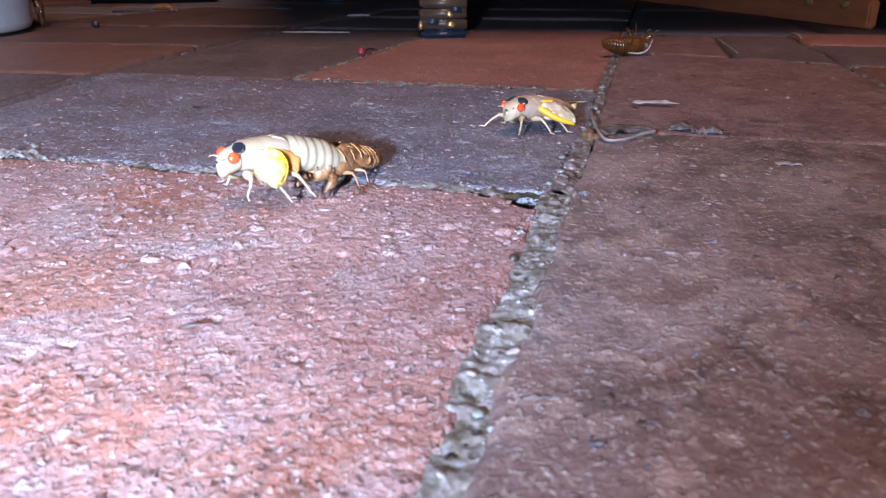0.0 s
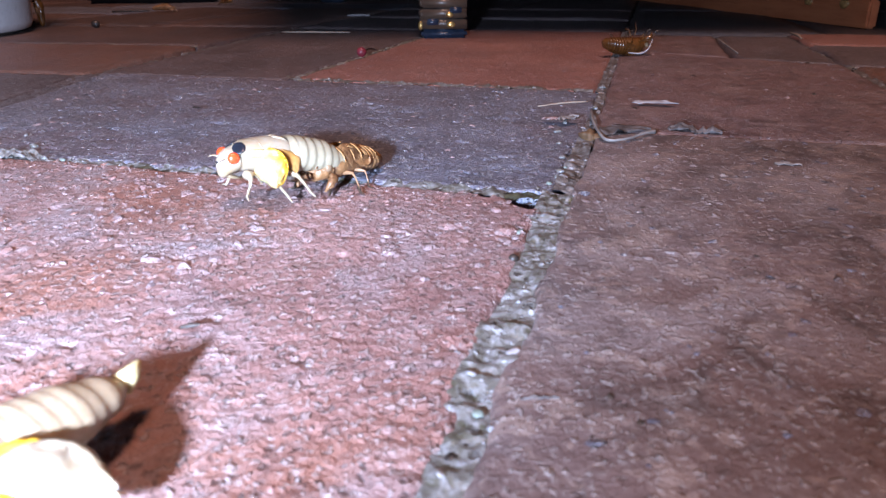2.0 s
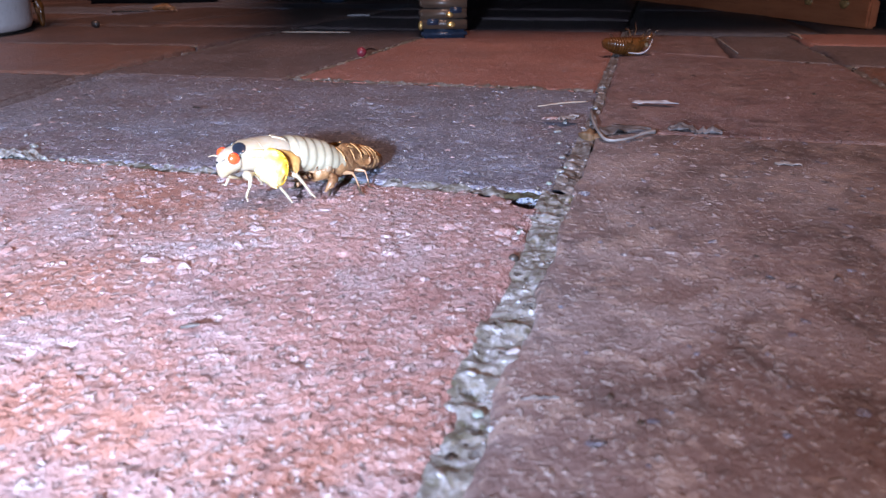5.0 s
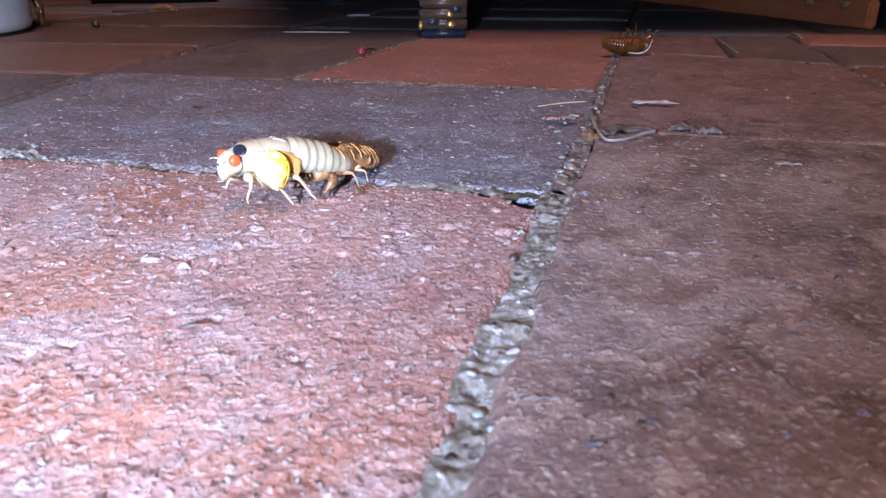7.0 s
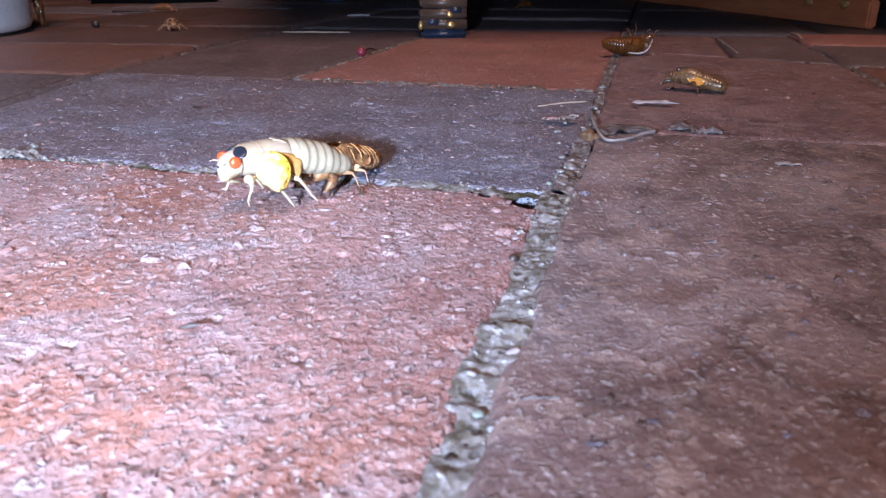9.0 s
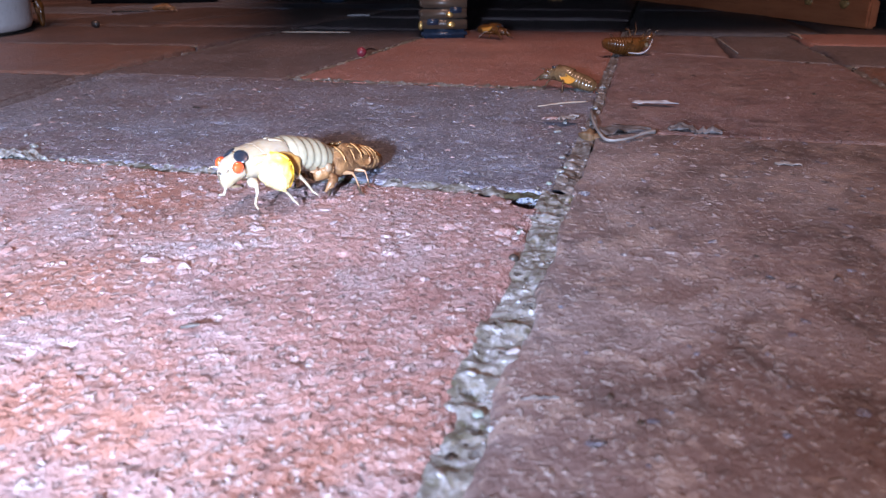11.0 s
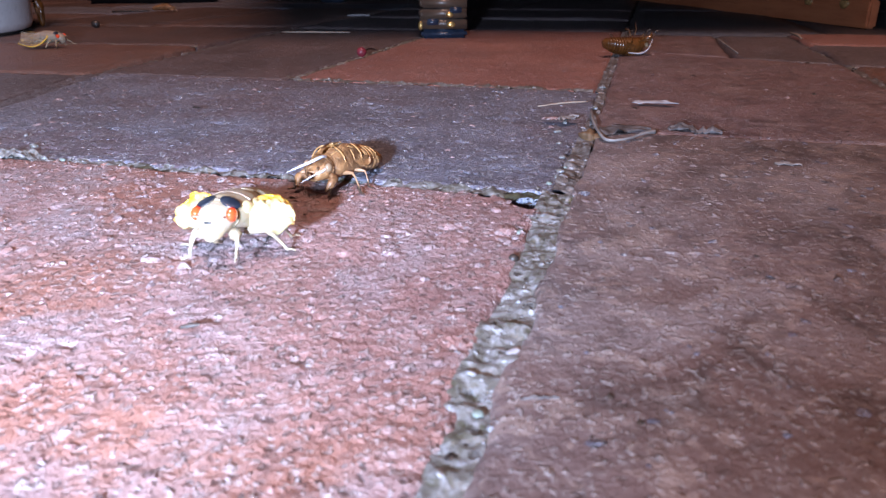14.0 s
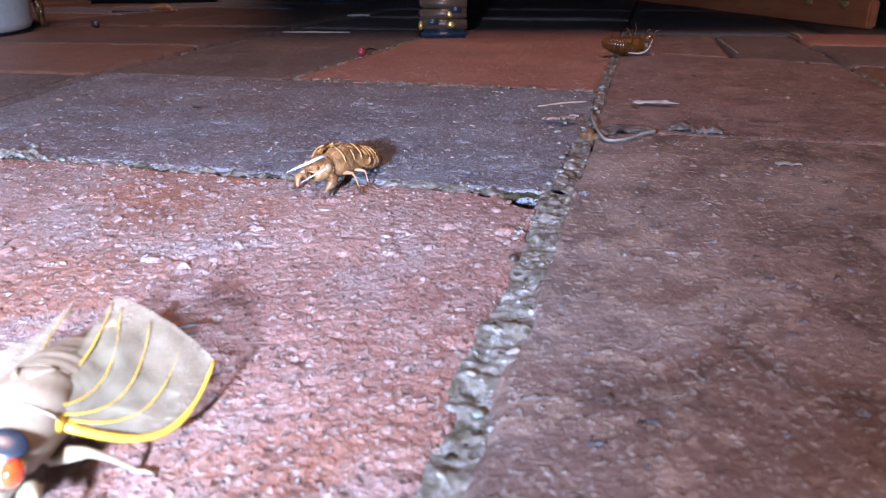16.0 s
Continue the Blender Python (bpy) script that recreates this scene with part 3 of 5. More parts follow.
def crust(parent, x, y, wide, deep, seed):
    """A patch where the brick's face has flaked to a pale crust; its peaks stand out of the face in uneven islands."""
    a, b = np.meshgrid(np.linspace(-1, 1, int(deep / 0.0002)), np.linspace(-1, 1, int(wide / 0.0002)), indexing="ij")
    px, py = x + b * wide / 2, y + a * deep / 2
    z = -0.00016 - 0.0008 * (a * a + b * b) + rough_field(px, py, seed, [(0.0024, 0.0007), (0.0011, 0.0005), (0.0005, 0.0003)])
    me = grid_mesh("flaked_spot", np.stack([px - parent.location.x, py - parent.location.y, np.maximum(z, -0.003)], -1))
    me.materials.append(CRUST)
    ob = new("flaked_spot", me)
    ob.parent, ob["label"] = parent, "pale flaked spot on the brick face"


for spot in ((-0.0341, 0.0785, 0.009, 0.006, 3), (-0.0387, 0.0832, 0.007, 0.004, 4), (-0.0297, 0.0760, 0.006, 0.004, 21), (-0.0350, 0.0508, 0.0030, 0.0026, 9)):
    crust(pink, *spot)


def surface_grain(parent, material, count, area, sizes, seed, label, flat=0.45):
    """Loose grains and scales bedded in a brick's face, strewn over area (x0, x1, y0, y1), joined."""
    r = np.random.default_rng(seed)
    co = np.empty(len(parent.data.vertices) * 3)
    parent.data.vertices.foreach_get("co", co)
    co = co.reshape(-1, 3)
    tree = kdtree.KDTree(len(co))
    for i, c in enumerate(co):
        tree.insert((c[0], c[1], 0), i)
    tree.balance()
    lo, hi = co.min(0), co.max(0)
    verts, faces = [], []
    for _ in range(count):
        x, y = r.uniform(area[0], area[1]) - parent.location.x, r.uniform(area[2], area[3]) - parent.location.y
        u, v = (CT * x - ST * y), (ST * x + CT * y)
        _, i, dist = tree.find((x, y, 0))
        if dist > 0.0011 or co[i][2] < -0.003:
            continue
        size = sizes[0] * (sizes[1] / sizes[0]) ** (r.random() ** 2.2)
        n = 6
        turn, tall, squash = r.uniform(0, 6.3), size * flat * r.uniform(0.5, 1.1), r.uniform(0.45, 1.0)
        tilt = r.uniform(-0.35, 0.35, 2)
        base = len(verts)
        for level, k in ((-0.3, 1.15), (0.45, 0.9), (0.9, 0.45)):
            for j in range(n):
                a = j * 2 * math.pi / n
                q = size * k * r.uniform(0.65, 1.15)
                dx, dy = q * math.cos(a), q * math.sin(a) * squash
                ex, ey = dx * math.cos(turn) - dy * math.sin(turn), dx * math.sin(turn) + dy * math.cos(turn)
                verts.append((x + ex, y + ey, co[i][2] + tall * level + ex * tilt[0] + ey * tilt[1]))
        for ring in range(2):
            for j in range(n):
                p, q = base + ring * n + j, base + ring * n + (j + 1) % n
                faces.append((p, q, q + n, p + n))
        faces.append(tuple(base + 2 * n + j for j in range(n)))
    me = bpy.data.meshes.new("surface_grain")
    me.from_pydata(verts, [], faces)
    me.polygons.foreach_set("use_smooth", [True] * len(faces))
    me.materials.append(material)
    ob = new("surface_grain", me)
    ob.parent = parent
    return tagged(ob, label, kind="stuff")


surface_grain(pink, BRICK_PINK, 1000, (-0.085, 0.028, 0.036, 0.128), (0.0002, 0.0009), 1, "rough fired grains on the pink brick face", 0.26)
surface_grain(pink, CRUST, 160, (-0.085, 0.028, 0.036, 0.128), (0.00015, 0.0004), 2, "pale mineral grains on the pink brick face")
surface_grain(pink, CRUST, 24, (-0.044, -0.026, 0.074, 0.085), (0.0003, 0.0014), 9, "pale scales where the face has flaked", 0.3)
surface_grain(pink, CRUST, 20, (-0.009, 0.009, 0.082, 0.092), (0.0003, 0.0015), 10, "pale scales where the face has flaked", 0.32)
surface_grain(pink, BRICK_PINK, 40, (-0.010, 0.011, 0.081, 0.093), (0.0004, 0.0018), 11, "loose scales where the face has flaked", 0.28)
surface_grain(pink, BRICK_PINK, 700, (-0.085, 0.020, 0.082, 0.130), (0.0004, 0.0012), 17, "rough fired grains on the pink brick face", 0.30)
surface_grain(pink, CRUST, 130, (-0.085, 0.020, 0.082, 0.130), (0.0003, 0.0008), 18, "pale mineral grains on the pink brick face", 0.3)
surface_grain(joint, CRYSTAL, 150, (-0.014, 0.020, 0.034, 0.108), (0.00016, 0.0008), 5, "pale crystals bedded in the mortar", 0.5)
surface_grain(joint, SEED, 60, (-0.014, 0.020, 0.034, 0.108), (0.0002, 0.0007), 6, "dark grit bedded in the mortar", 0.4)
surface_grain(upper_joint, CRYSTAL, 45, (0.012, 0.036, 0.098, 0.155), (0.0002, 0.0011), 7, "pale crystals bedded in the mortar", 0.5)
surface_grain(slate, BRICK_SLATE, 1100, (-0.13, 0.045, 0.100, 0.215), (0.00022, 0.0009), 3, "rough fired grains on the purple brick face", 0.28)
surface_grain(slate, CRUST, 420, (-0.13, 0.045, 0.100, 0.215), (0.0002, 0.0013), 12, "pale glinting grains on the purple brick face", 0.22)
surface_grain(far_brown, CRUST, 110, (0.03, 0.14, 0.13, 0.30), (0.0002, 0.0011), 13, "pale flecks on the far brown brick face", 0.25)
surface_grain(far_brown, SEED, 60, (0.03, 0.14, 0.13, 0.30), (0.0003, 0.0012), 14, "dark specks on the far brown brick face", 0.3)
surface_grain(far_rust, CRUST, 130, (0.10, 0.27, 0.08, 0.34), (0.0003, 0.0013), 15, "pale flecks on the rusty brick face", 0.25)
surface_grain(orange, CRUST, 90, (0.04, 0.12, 0.20, 0.40), (0.0003, 0.0010), 16, "pale flecks on the orange brick face", 0.25)
surface_grain(brown, BRICK_BROWN, 520, (0.0, 0.11, 0.036, 0.15), (0.0002, 0.0006), 4, "rough fired grains on the brown brick face", 0.18)
surface_grain(brown, BRICK_BROWN, 320, (0.010, 0.075, 0.065, 0.145), (0.0004, 0.0011), 19, "rough fired grains on the brown brick face", 0.24)
surface_grain(brown, BRICK_SLATE, 260, (0.0, 0.11, 0.036, 0.15), (0.0003, 0.0010), 20, "bluish fired grains on the brown brick face", 0.2)
surface_grain(brown, SEED, 110, (0.0, 0.11, 0.036, 0.15), (0.00015, 0.0005), 21, "dark specks on the brown brick face", 0.3)
surface_grain(brown, CRUST, 150, (0.0, 0.11, 0.036, 0.15), (0.00012, 0.0003), 8, "pale glinting grains on the brown brick face", 0.4)

bm = bmesh.new()
bm.faces.new([bm.verts.new(p) for p in ((-60, -60, -0.011), (60, -60, -0.011), (60, 60, -0.011), (-60, 60, -0.011))])
tagged(part("ground", bm, SOIL), "dark soil ground round the paving", "ground", kind="structure")


# ---- cicadas ----
def body_sections(keys, n):
    """Smooths a few (x, centre, half width, up, down) into n rings."""
    keys = sorted(keys)
    xs = [k[0] for k in keys]
    out = []
    for i in range(n + 1):
        x = xs[0] + (xs[-1] - xs[0]) * i / n
        j = max(1, min(len(xs) - 1, sum(1 for q in xs if q < x)))
        f = (x - xs[j - 1]) / (xs[j] - xs[j - 1])
        f = f * f * (3 - 2 * f) * 0.5 + f * 0.5
        out.append((x, *[keys[j - 1][q] * (1 - f) + keys[j][q] * f for q in range(1, 5)]))
    return out


def segmented(secs, x0, x1, count, depth):
    """Presses ring grooves into an abdomen, each plate a little proud at its rear."""
    out = []
    for x, zc, hw, up, dn in secs:
        p = ((x1 - x) / (x1 - x0) * count) % 1
        k = 1 - depth * (1 - min(1, p / 0.75)) if p < 0.75 else 1 - depth * (p - 0.75) / 0.25
        out.append((x, zc, hw * k, up * k, dn * k))
    return out


LEGS = (("fore", 5.4, 1.5, 2.3), ("mid", 3.2, 2.0, 2.3), ("hind", 0.6, 2.2, 2.4))


def legs(thing, material, reach, thick=1.0, claw=None):
    """Six jointed legs, each with its origin at the hip. reach: for each pair the knee and foot from the hip, in millimetres."""
    made = []
    for (name, hx, hy, hz), (knee, foot) in zip(LEGS, reach):
        for side in (1, -1):
            k, f = Vector(knee), Vector(foot)
            f.z = 0.15 - hz
            k.y, f.y = k.y * side, f.y * side
            bm = bmesh.new()
            w = 1.35 if name == "fore" else 1.0
            toe = f + Vector((f.x * 0.10 + 0.3, f.y * 0.16, 0.0)).normalized() * 1.3
            pts = [k * q for q in (0, 0.25, 0.55, 0.85, 1.0)]
            pts = [p + Vector((0, 0, 0.22 * math.sin(math.pi * q))) for p, q in zip(pts, (0, 0.25, 0.55, 0.85, 1.0))]
            pts += [k.lerp(f, q) + Vector((0, 0.12 * side, 0.18)) * math.sin(math.pi * q) for q in (0.12, 0.4, 0.75, 1.0)] + [f.lerp(toe, 0.5) + Vector((0, 0, 0.1)), toe]
            tube(bm, pts, [r * thick for r in (0.42, 0.56 * w, 0.62 * w, 0.48, 0.36, 0.30, 0.25, 0.22, 0.20, 0.15, 0.06)], 9)
            leg = part("leg", bm, material, thing, at=(hx * MM, hy * side * MM, hz * MM))
            made.append(leg)
            if claw:
                bm = bmesh.new()
                tube(bm, [k.lerp(f, 0.7), f, toe], [0.26, 0.25, 0.08], 6)
                part("claw", bm, claw, leg, "dark claw")
    return made


def adult(name, label, tone, wings, reach, tail=13.0, fat=1.0, broad=1.0, groove=0.02):
    """A winged cicada, head to +x, standing on z = 0; broad: how wide its head is."""
    thing = tagged(empty(name), label, "insect", "cicadas on the paving")
    bm = bmesh.new()
    loft(bm, body_sections([(x, z, w * broad, up, dn) for x, z, w, up, dn in ((6.0, 4.7, 2.4, 1.8, 2.0), (7.2, 4.6, 2.15, 1.5, 2.3), (8.0, 4.3, 1.75, 1.3, 2.45), (8.55, 4.0, 1.25, 1.0, 2.1), (8.9, 3.8, 0.7, 0.55, 1.2), (9.0, 3.7, 0.02, 0.02, 0.02))], 18), 24)
    tube(bm, [(8.0, 0, 3.0), (7.2, 0, 1.9), (5.5, 0, 1.4)], [0.55, 0.35, 0.2], 8)
    head = part("head", bm, tone["head"], thing)
    for k in range(4):
        bm = bmesh.new()
        tube(bm, [(8.62 - k * 0.26, -0.8 + 0.1 * k, 3.75 - k * 0.42), (8.82 - k * 0.30, 0, 3.6 - k * 0.42), (8.62 - k * 0.26, 0.8 - 0.1 * k, 3.75 - k * 0.42)], [0.08, 0.12, 0.08], 6)
        part("face_ridge", bm, tone["head"], head)
    bm = bmesh.new()
    ball(bm, (8.82, 0, 4.25), (0.22, 0.58, 0.15), 10, 0.15, 2)
    part("brow_mark", bm, BLACK_SKIN, head, "small dark brow mark")
    for side in (1, -1):
        bm = bmesh.new()
        ball(bm, (7.1, 2.12 * broad * side, 5.0), (0.92, 0.66, 0.88), 18)
        part("eye", bm, RED_EYE, thing, "red compound eye")
        bm = bmesh.new()
        tube(bm, curve([(8.2, 1.4 * side, 4.8), (8.7, 1.8 * side, 4.9), (9.3, 2.1 * side, 4.7)], 4), [0.16, 0.14, 0.12, 0.1, 0.09, 0.08, 0.07, 0.06, 0.05], 6)
        part("antenna", bm, tone["leg"], thing)
    bm = bmesh.new()
    loft(bm, body_sections([(6.2, 4.8, 2.7, 1.9, 2.0), (5.0, 4.8, 3.0, 2.25, 2.4), (3.2, 4.7, 3.25, 2.45, 2.6), (1.2, 4.6, 3.3, 2.65, 2.7), (-0.6, 4.5, 3.1, 2.6, 2.6), (-2.2, 4.4, 2.7, 2.3, 2.4)], 26), 26)
    thorax = part("thorax", bm, tone["thorax"], thing)
    for y in (-0.9, 0.9):
        bm = bmesh.new()
        tube(bm, curve([(-1.4, y * 1.6, 6.5), (-0.6, y, 6.85), (0.4, y * 0.5, 7.1)], 3), [0.2, 0.26, 0.3, 0.3, 0.28, 0.24, 0.18], 8)
        part("scutum_ridge", bm, tone["thorax"], thorax)
    bm = bmesh.new()
    tube(bm, [(2.6 + 0.5 * math.cos(a), 3.34 * math.sin(a), 4.68 + 2.46 * math.cos(a)) for a in np.linspace(-1.5, 1.5, 15)], [0.07] * 15, 6)
    part("collar", bm, tone["collar"], thorax)
    for side in (1, -1):
        bm = bmesh.new()
        m = Matrix.Translation(Vector((6.0, 1.55 * broad * side, 6.30)) * MM) @ Euler((radians(-26 * side), radians(20), radians(-14 * side))).to_matrix().to_4x4()
        ball(bm, (0, 0, -0.02), (0.98, 1.32, 0.22), 18)
        bm.transform(m)
        part("shoulder_patch", bm, tone["patch"], thorax, "black shoulder patch")
    bm = bmesh.new()
    secs = segmented(body_sections([(-1.2, 4.4, 3.0, 2.6, 2.5), (-3.0, 4.3, 3.25 * fat, 2.55 * fat, 2.5), (-tail * 0.52, 4.0, 3.0 * fat, 2.3 * fat * fat, 2.2), (-tail * 0.8, 3.7, 2.1 * fat, 1.6 * fat * fat, 1.5), (-tail, 3.6, 0.45, 0.4, 0.4)], 64), -tail, -1.2, 9, groove)
    loft(bm, secs, 24)
    bmesh.ops.translate(bm, verts=bm.verts[:], vec=Vector((1.8, 0, -4.4)) * MM)
    abdomen = part("abdomen", bm, tone["abdomen"], thing, at=Vector((-1.8, 0, 4.4)) * MM)
    bm = bmesh.new()
    tube(bm, [(-tail + 0.6, 0, 3.6), (-tail - 0.5, 0, 4.0), (-tail - 1.4, 0, 4.7)], [1.0, 0.78, 0.22], 8)
    bmesh.ops.translate(bm, verts=bm.verts[:], vec=Vector((1.8, 0, -4.4)) * MM)
    part("tail_tip", bm, tone["tail"], abdomen)
    wings(thing)
    return thing, legs(thing, tone["leg"], reach, 0.95)


PALE_TONE = dict(head=TAN_SKIN, thorax=PALE_PINK, collar=TAN_SKIN, patch=BLACK_SKIN, abdomen=TAN_SKIN, leg=TAN_SKIN, tail=CREAM_PAD)
BEIGE_TONE = dict(head=BEIGE, thorax=BEIGE, collar=BEIGE, patch=BLACK_SKIN, abdomen=BEIGE, leg=PALE_ABD, tail=CREAM_PAD)
CREAM_TONE = dict(head=PALE, thorax=PALE, collar=PALE_PINK, patch=BLACK_SKIN, abdomen=PALE_ABD, leg=PALE, tail=CREAM_PAD)
DARK_TONE = dict(head=BLACK_SKIN, thorax=BLACK_SKIN, collar=BLACK_SKIN, patch=BLACK_SKIN, abdomen=BLACK_SKIN, leg=ORANGE_LEG, tail=DARK_LEG)


def half_wings(thing):
    """Wings half unfolded: milky, creased, with a yellow front edge."""
    for side in (1, -1):
        root, tip, chord, w = (2.2, 3.0 * side, 4.9), (-3.4, 8.4 * side, 2.0), (-0.72, -0.36 * side, 0.50), 3.9
        bm = bmesh.new()
        blade(bm, root, tip, chord, w, 1.2, 0.7, 22, 12, 3 + side, 0.6, arc=0.7)
        wing = part("forewing", bm, WING_MILK, thing, "milky half unfolded wing with yellow edge")
        bm = bmesh.new()
        pts = wing_line(root, tip, chord, w, 0.02, 0, 1, arc=0.7)
        tube(bm, pts, list(np.interp(np.linspace(0, 1, 13), [0, 0.15, 0.7, 1], [0.6, 0.78, 0.6, 0.35])), 8)
        part("vein", bm, YELLOW, wing, "yellow front edge")
        bm = bmesh.new()
        tube(bm, wing_line(root, tip, chord, w, lambda s: 1 - 0.25 * s, 0.0, 0.35, lift=0.2), [0.55] * 4 + [0.45] * 5 + [0.3] * 4, 8)
        part("vein", bm, YELLOW, wing, "yellow hinge fold")
        bm = bmesh.new()
        blade(bm, (0.6, 3.0 * side, 4.8), (-3.2, 5.6 * side, 1.6), (-0.9, -0.2 * side, 0.3), 2.6, 0.5, 0.4, 12, 8, 9 + side)
        part("hindwing", bm, AMBER_PAD, thing, "small amber hindwing")


BUD_HINGE = (3.4, 2.8, 5.4)


def bud_material():
    m, t, b, node = nodes_of("cream_to_yellow_wing_bud")
    tc, sep = node("TexCoord"), node("SeparateXYZ")
    t.links.new(tc.outputs["Object"], sep.inputs[0])
    edge, folds = stepped(t, sep.outputs[0], -0.0004, -0.0024), noise_node(t, tc.outputs["Object"], 420, 4, 0.6, 0.4)
    add = node("Math")
    add.operation, add.use_clamp = "MULTIPLY_ADD", True
    t.links.new(folds, add.inputs[0])
    add.inputs[1].default_value = 0.5
    shift = node("Math")
    shift.operation = "SUBTRACT"
    t.links.new(edge, shift.inputs[0])
    shift.inputs[1].default_value = 0.25
    t.links.new(shift.outputs[0], add.inputs[2])
    t.links.new(mixed(t, (0.43, 0.35, 0.18), (0.58, 0.31, 0.02), add.outputs[0]), b.inputs["Base Color"])
    b.inputs["Roughness"].default_value = 0.45
    b.inputs["Subsurface Weight"].default_value, b.inputs["Subsurface Scale"].default_value = 0.25, 0.0012
    bump = node("Bump")
    bump.inputs["Distance"].default_value = 0.0003
    t.links.new(folds, bump.inputs["Height"])
    t.links.new(bump.outputs["Normal"], b.inputs["Normal"])
    return m


BUD_SKIN = bud_material()


def bud_wings(thing):
    """Wings still crumpled buds: thick yellow lobes at the sides, each turning about its hinge."""
    for side in (1, -1):
        hinge = Vector((BUD_HINGE[0], BUD_HINGE[1] * side, BUD_HINGE[2]))
        lobe = lambda q: max(0.05, math.sin(math.pi * min(1, q * 0.77 + 0.22))) ** 0.45
        root, tip, chord, w = Vector((4.4, 2.6 * side, 3.2)) - hinge, Vector((2.2, 7.4 * side, 2.4)) - hinge, (-0.66, 0.0, 0.75), 4.5
        bm = bmesh.new()
        blade(bm, root, tip, chord, w, 2.5, 1.0, 24, 16, 21 + side, 0.6, lobe, 0.0, (0.2, 0, -0.9))
        wing = part("forewing", bm, BUD_SKIN, thing, "crumpled cream and yellow wing bud", at=hinge * MM)
        bm = bmesh.new()
        tube(bm, wing_line(root, tip, chord, w, lambda q: (q - 0.965) / 0.035, 0.965, 1.0, lobe, 0.5), [0.14] * 13, 8)
        tube(bm, wing_line(root, tip, chord, w, 0.97, 0.0, 1.0, lobe), list(np.interp(np.linspace(0, 1, 13), [0, 0.4, 1], [0.22, 0.18, 0.14])), 8)
        part("vein", bm, YELLOW, wing, "yellow swollen edge")
        bm = bmesh.new()
        ball(bm, Vector((3.8, 2.9 * side, 5.5)) - hinge, (1.5, 0.7, 0.9), 14, 0.3, side)
        part("wing_hinge", bm, BUD_SKIN, wing, "yellow wing hinge")
        bm = bmesh.new()
        blade(bm, (1.4, 3.0 * side, 5.4), (-1.4, 4.4 * side, 1.9), (-0.9, -0.2 * side, 0.3), 2.6, 1.0, 0.4, 12, 8, 9 + side)
        part("hindwing", bm, AMBER_PAD, thing, "small amber hindwing bud")


def spread_shape(s):
    return 0.30 + 0.70 * s ** 1.2


def folded_shape(s):
    return math.sin(math.pi * min(1, s * 0.72 + 0.10)) ** 0.75


def full_wings(membrane, vein, label, tip, chord, w, bow, outline, arc, sag=(0, 0, 0), inner=None):
    def wings(thing):
        for side in (1, -1):
            r = (2.6, 2.8 * side, 4.9)
            t, c, dip = (tip[0], tip[1] * side, tip[2]), (chord[0], chord[1] * side, chord[2]), (sag[0], sag[1] * side, sag[2])
            bm = bmesh.new()
            blade(bm, r, t, c, w, 0.10, 0.35, 24, 16, 33 + side, bow, outline, arc, dip)
            wing = part("forewing", bm, membrane, thing, label)
            for cc, rad in ((0.0, 0.34), (lambda s: 0.12 + 0.2 * s, 0.08), (lambda s: 0.2 + 0.45 * s, 0.07), (lambda s: 0.35 + 0.6 * s if s < 0.9 else 0.89, 0.07), (lambda s: 0.75 + 0.25 * s, 0.10)):
                bm = bmesh.new()
                tube(bm, wing_line(r, t, c, w, cc, 0.0, 1.0 if not callable(cc) else 0.93, outline, bow, 0.06, 12, arc, dip), [rad] * 4 + [rad * 0.85] * 5 + [rad * 0.5] * 4, 6)
                part("vein", bm, inner if inner and callable(cc) else vein, wing)
            bm = bmesh.new()
            ball(bm, (2.5, 2.9 * side, 4.9), (0.9, 0.5, 0.6), 14, 0.25, side)
            part("wing_hinge", bm, vein, wing)
            bm = bmesh.new()
            blade(bm, (0.6, 2.7 * side, 4.8), (t[0] * 0.55, t[1] * 0.8, 1.6), c, w * 0.6, 0.10, 0.2, 14, 8, 50 + side, bow * 0.6)
            part("hindwing", bm, membrane, thing, label)
    return wings


WALKING = [((2.1, 1.9, 0.5), (4.4, 3.8, 0)), ((-0.2, 2.7, 0.5), (-1.2, 5.0, 0)), ((-2.2, 2.5, 0.4), (-4.0, 4.6, 0))]
STANDING = [((1.5, 1.3, 0.2), (2.5, 1.9, 0)), ((-0.8, 2.3, 0.4), (-3.0, 4.0, 0)), ((-2.2, 2.2, 0.3), (-4.2, 3.6, 0))]

teneral, teneral_legs = adult("cicada", "pale newly moulted cicada with half unfolded wings, walking on brick", PALE_TONE, half_wings, WALKING, 12.0, broad=1.13)
moulting, moulting_legs = adult("cicada", "white cicada with yellow wing buds leaving its shed skin", CREAM_TONE, bud_wings, STANDING, 14.5, 1.16, groove=0.055)
raised = next(c for c in teneral.children if c.name.startswith("abdomen"))
raised.rotation_euler = (0, radians(1), 0)
pallid, pallid_legs = adult("cicada", "pale cicada with wide translucent yellow-veined wings", BEIGE_TONE,
                            full_wings(MEMBRANE, VEIN, "translucent wing with yellow veins", (-7.8, 10.2, 2.6), (-0.36, -0.84, 0.40), 10.3, 0.9, spread_shape, 0.6, (1.5, 1.2, -2.4)), WALKING, 12.5, broad=1.13)
lowered = next(c for c in pallid.children if c.name.startswith("abdomen"))
lowered.rotation_euler = (0, radians(-7), 0)
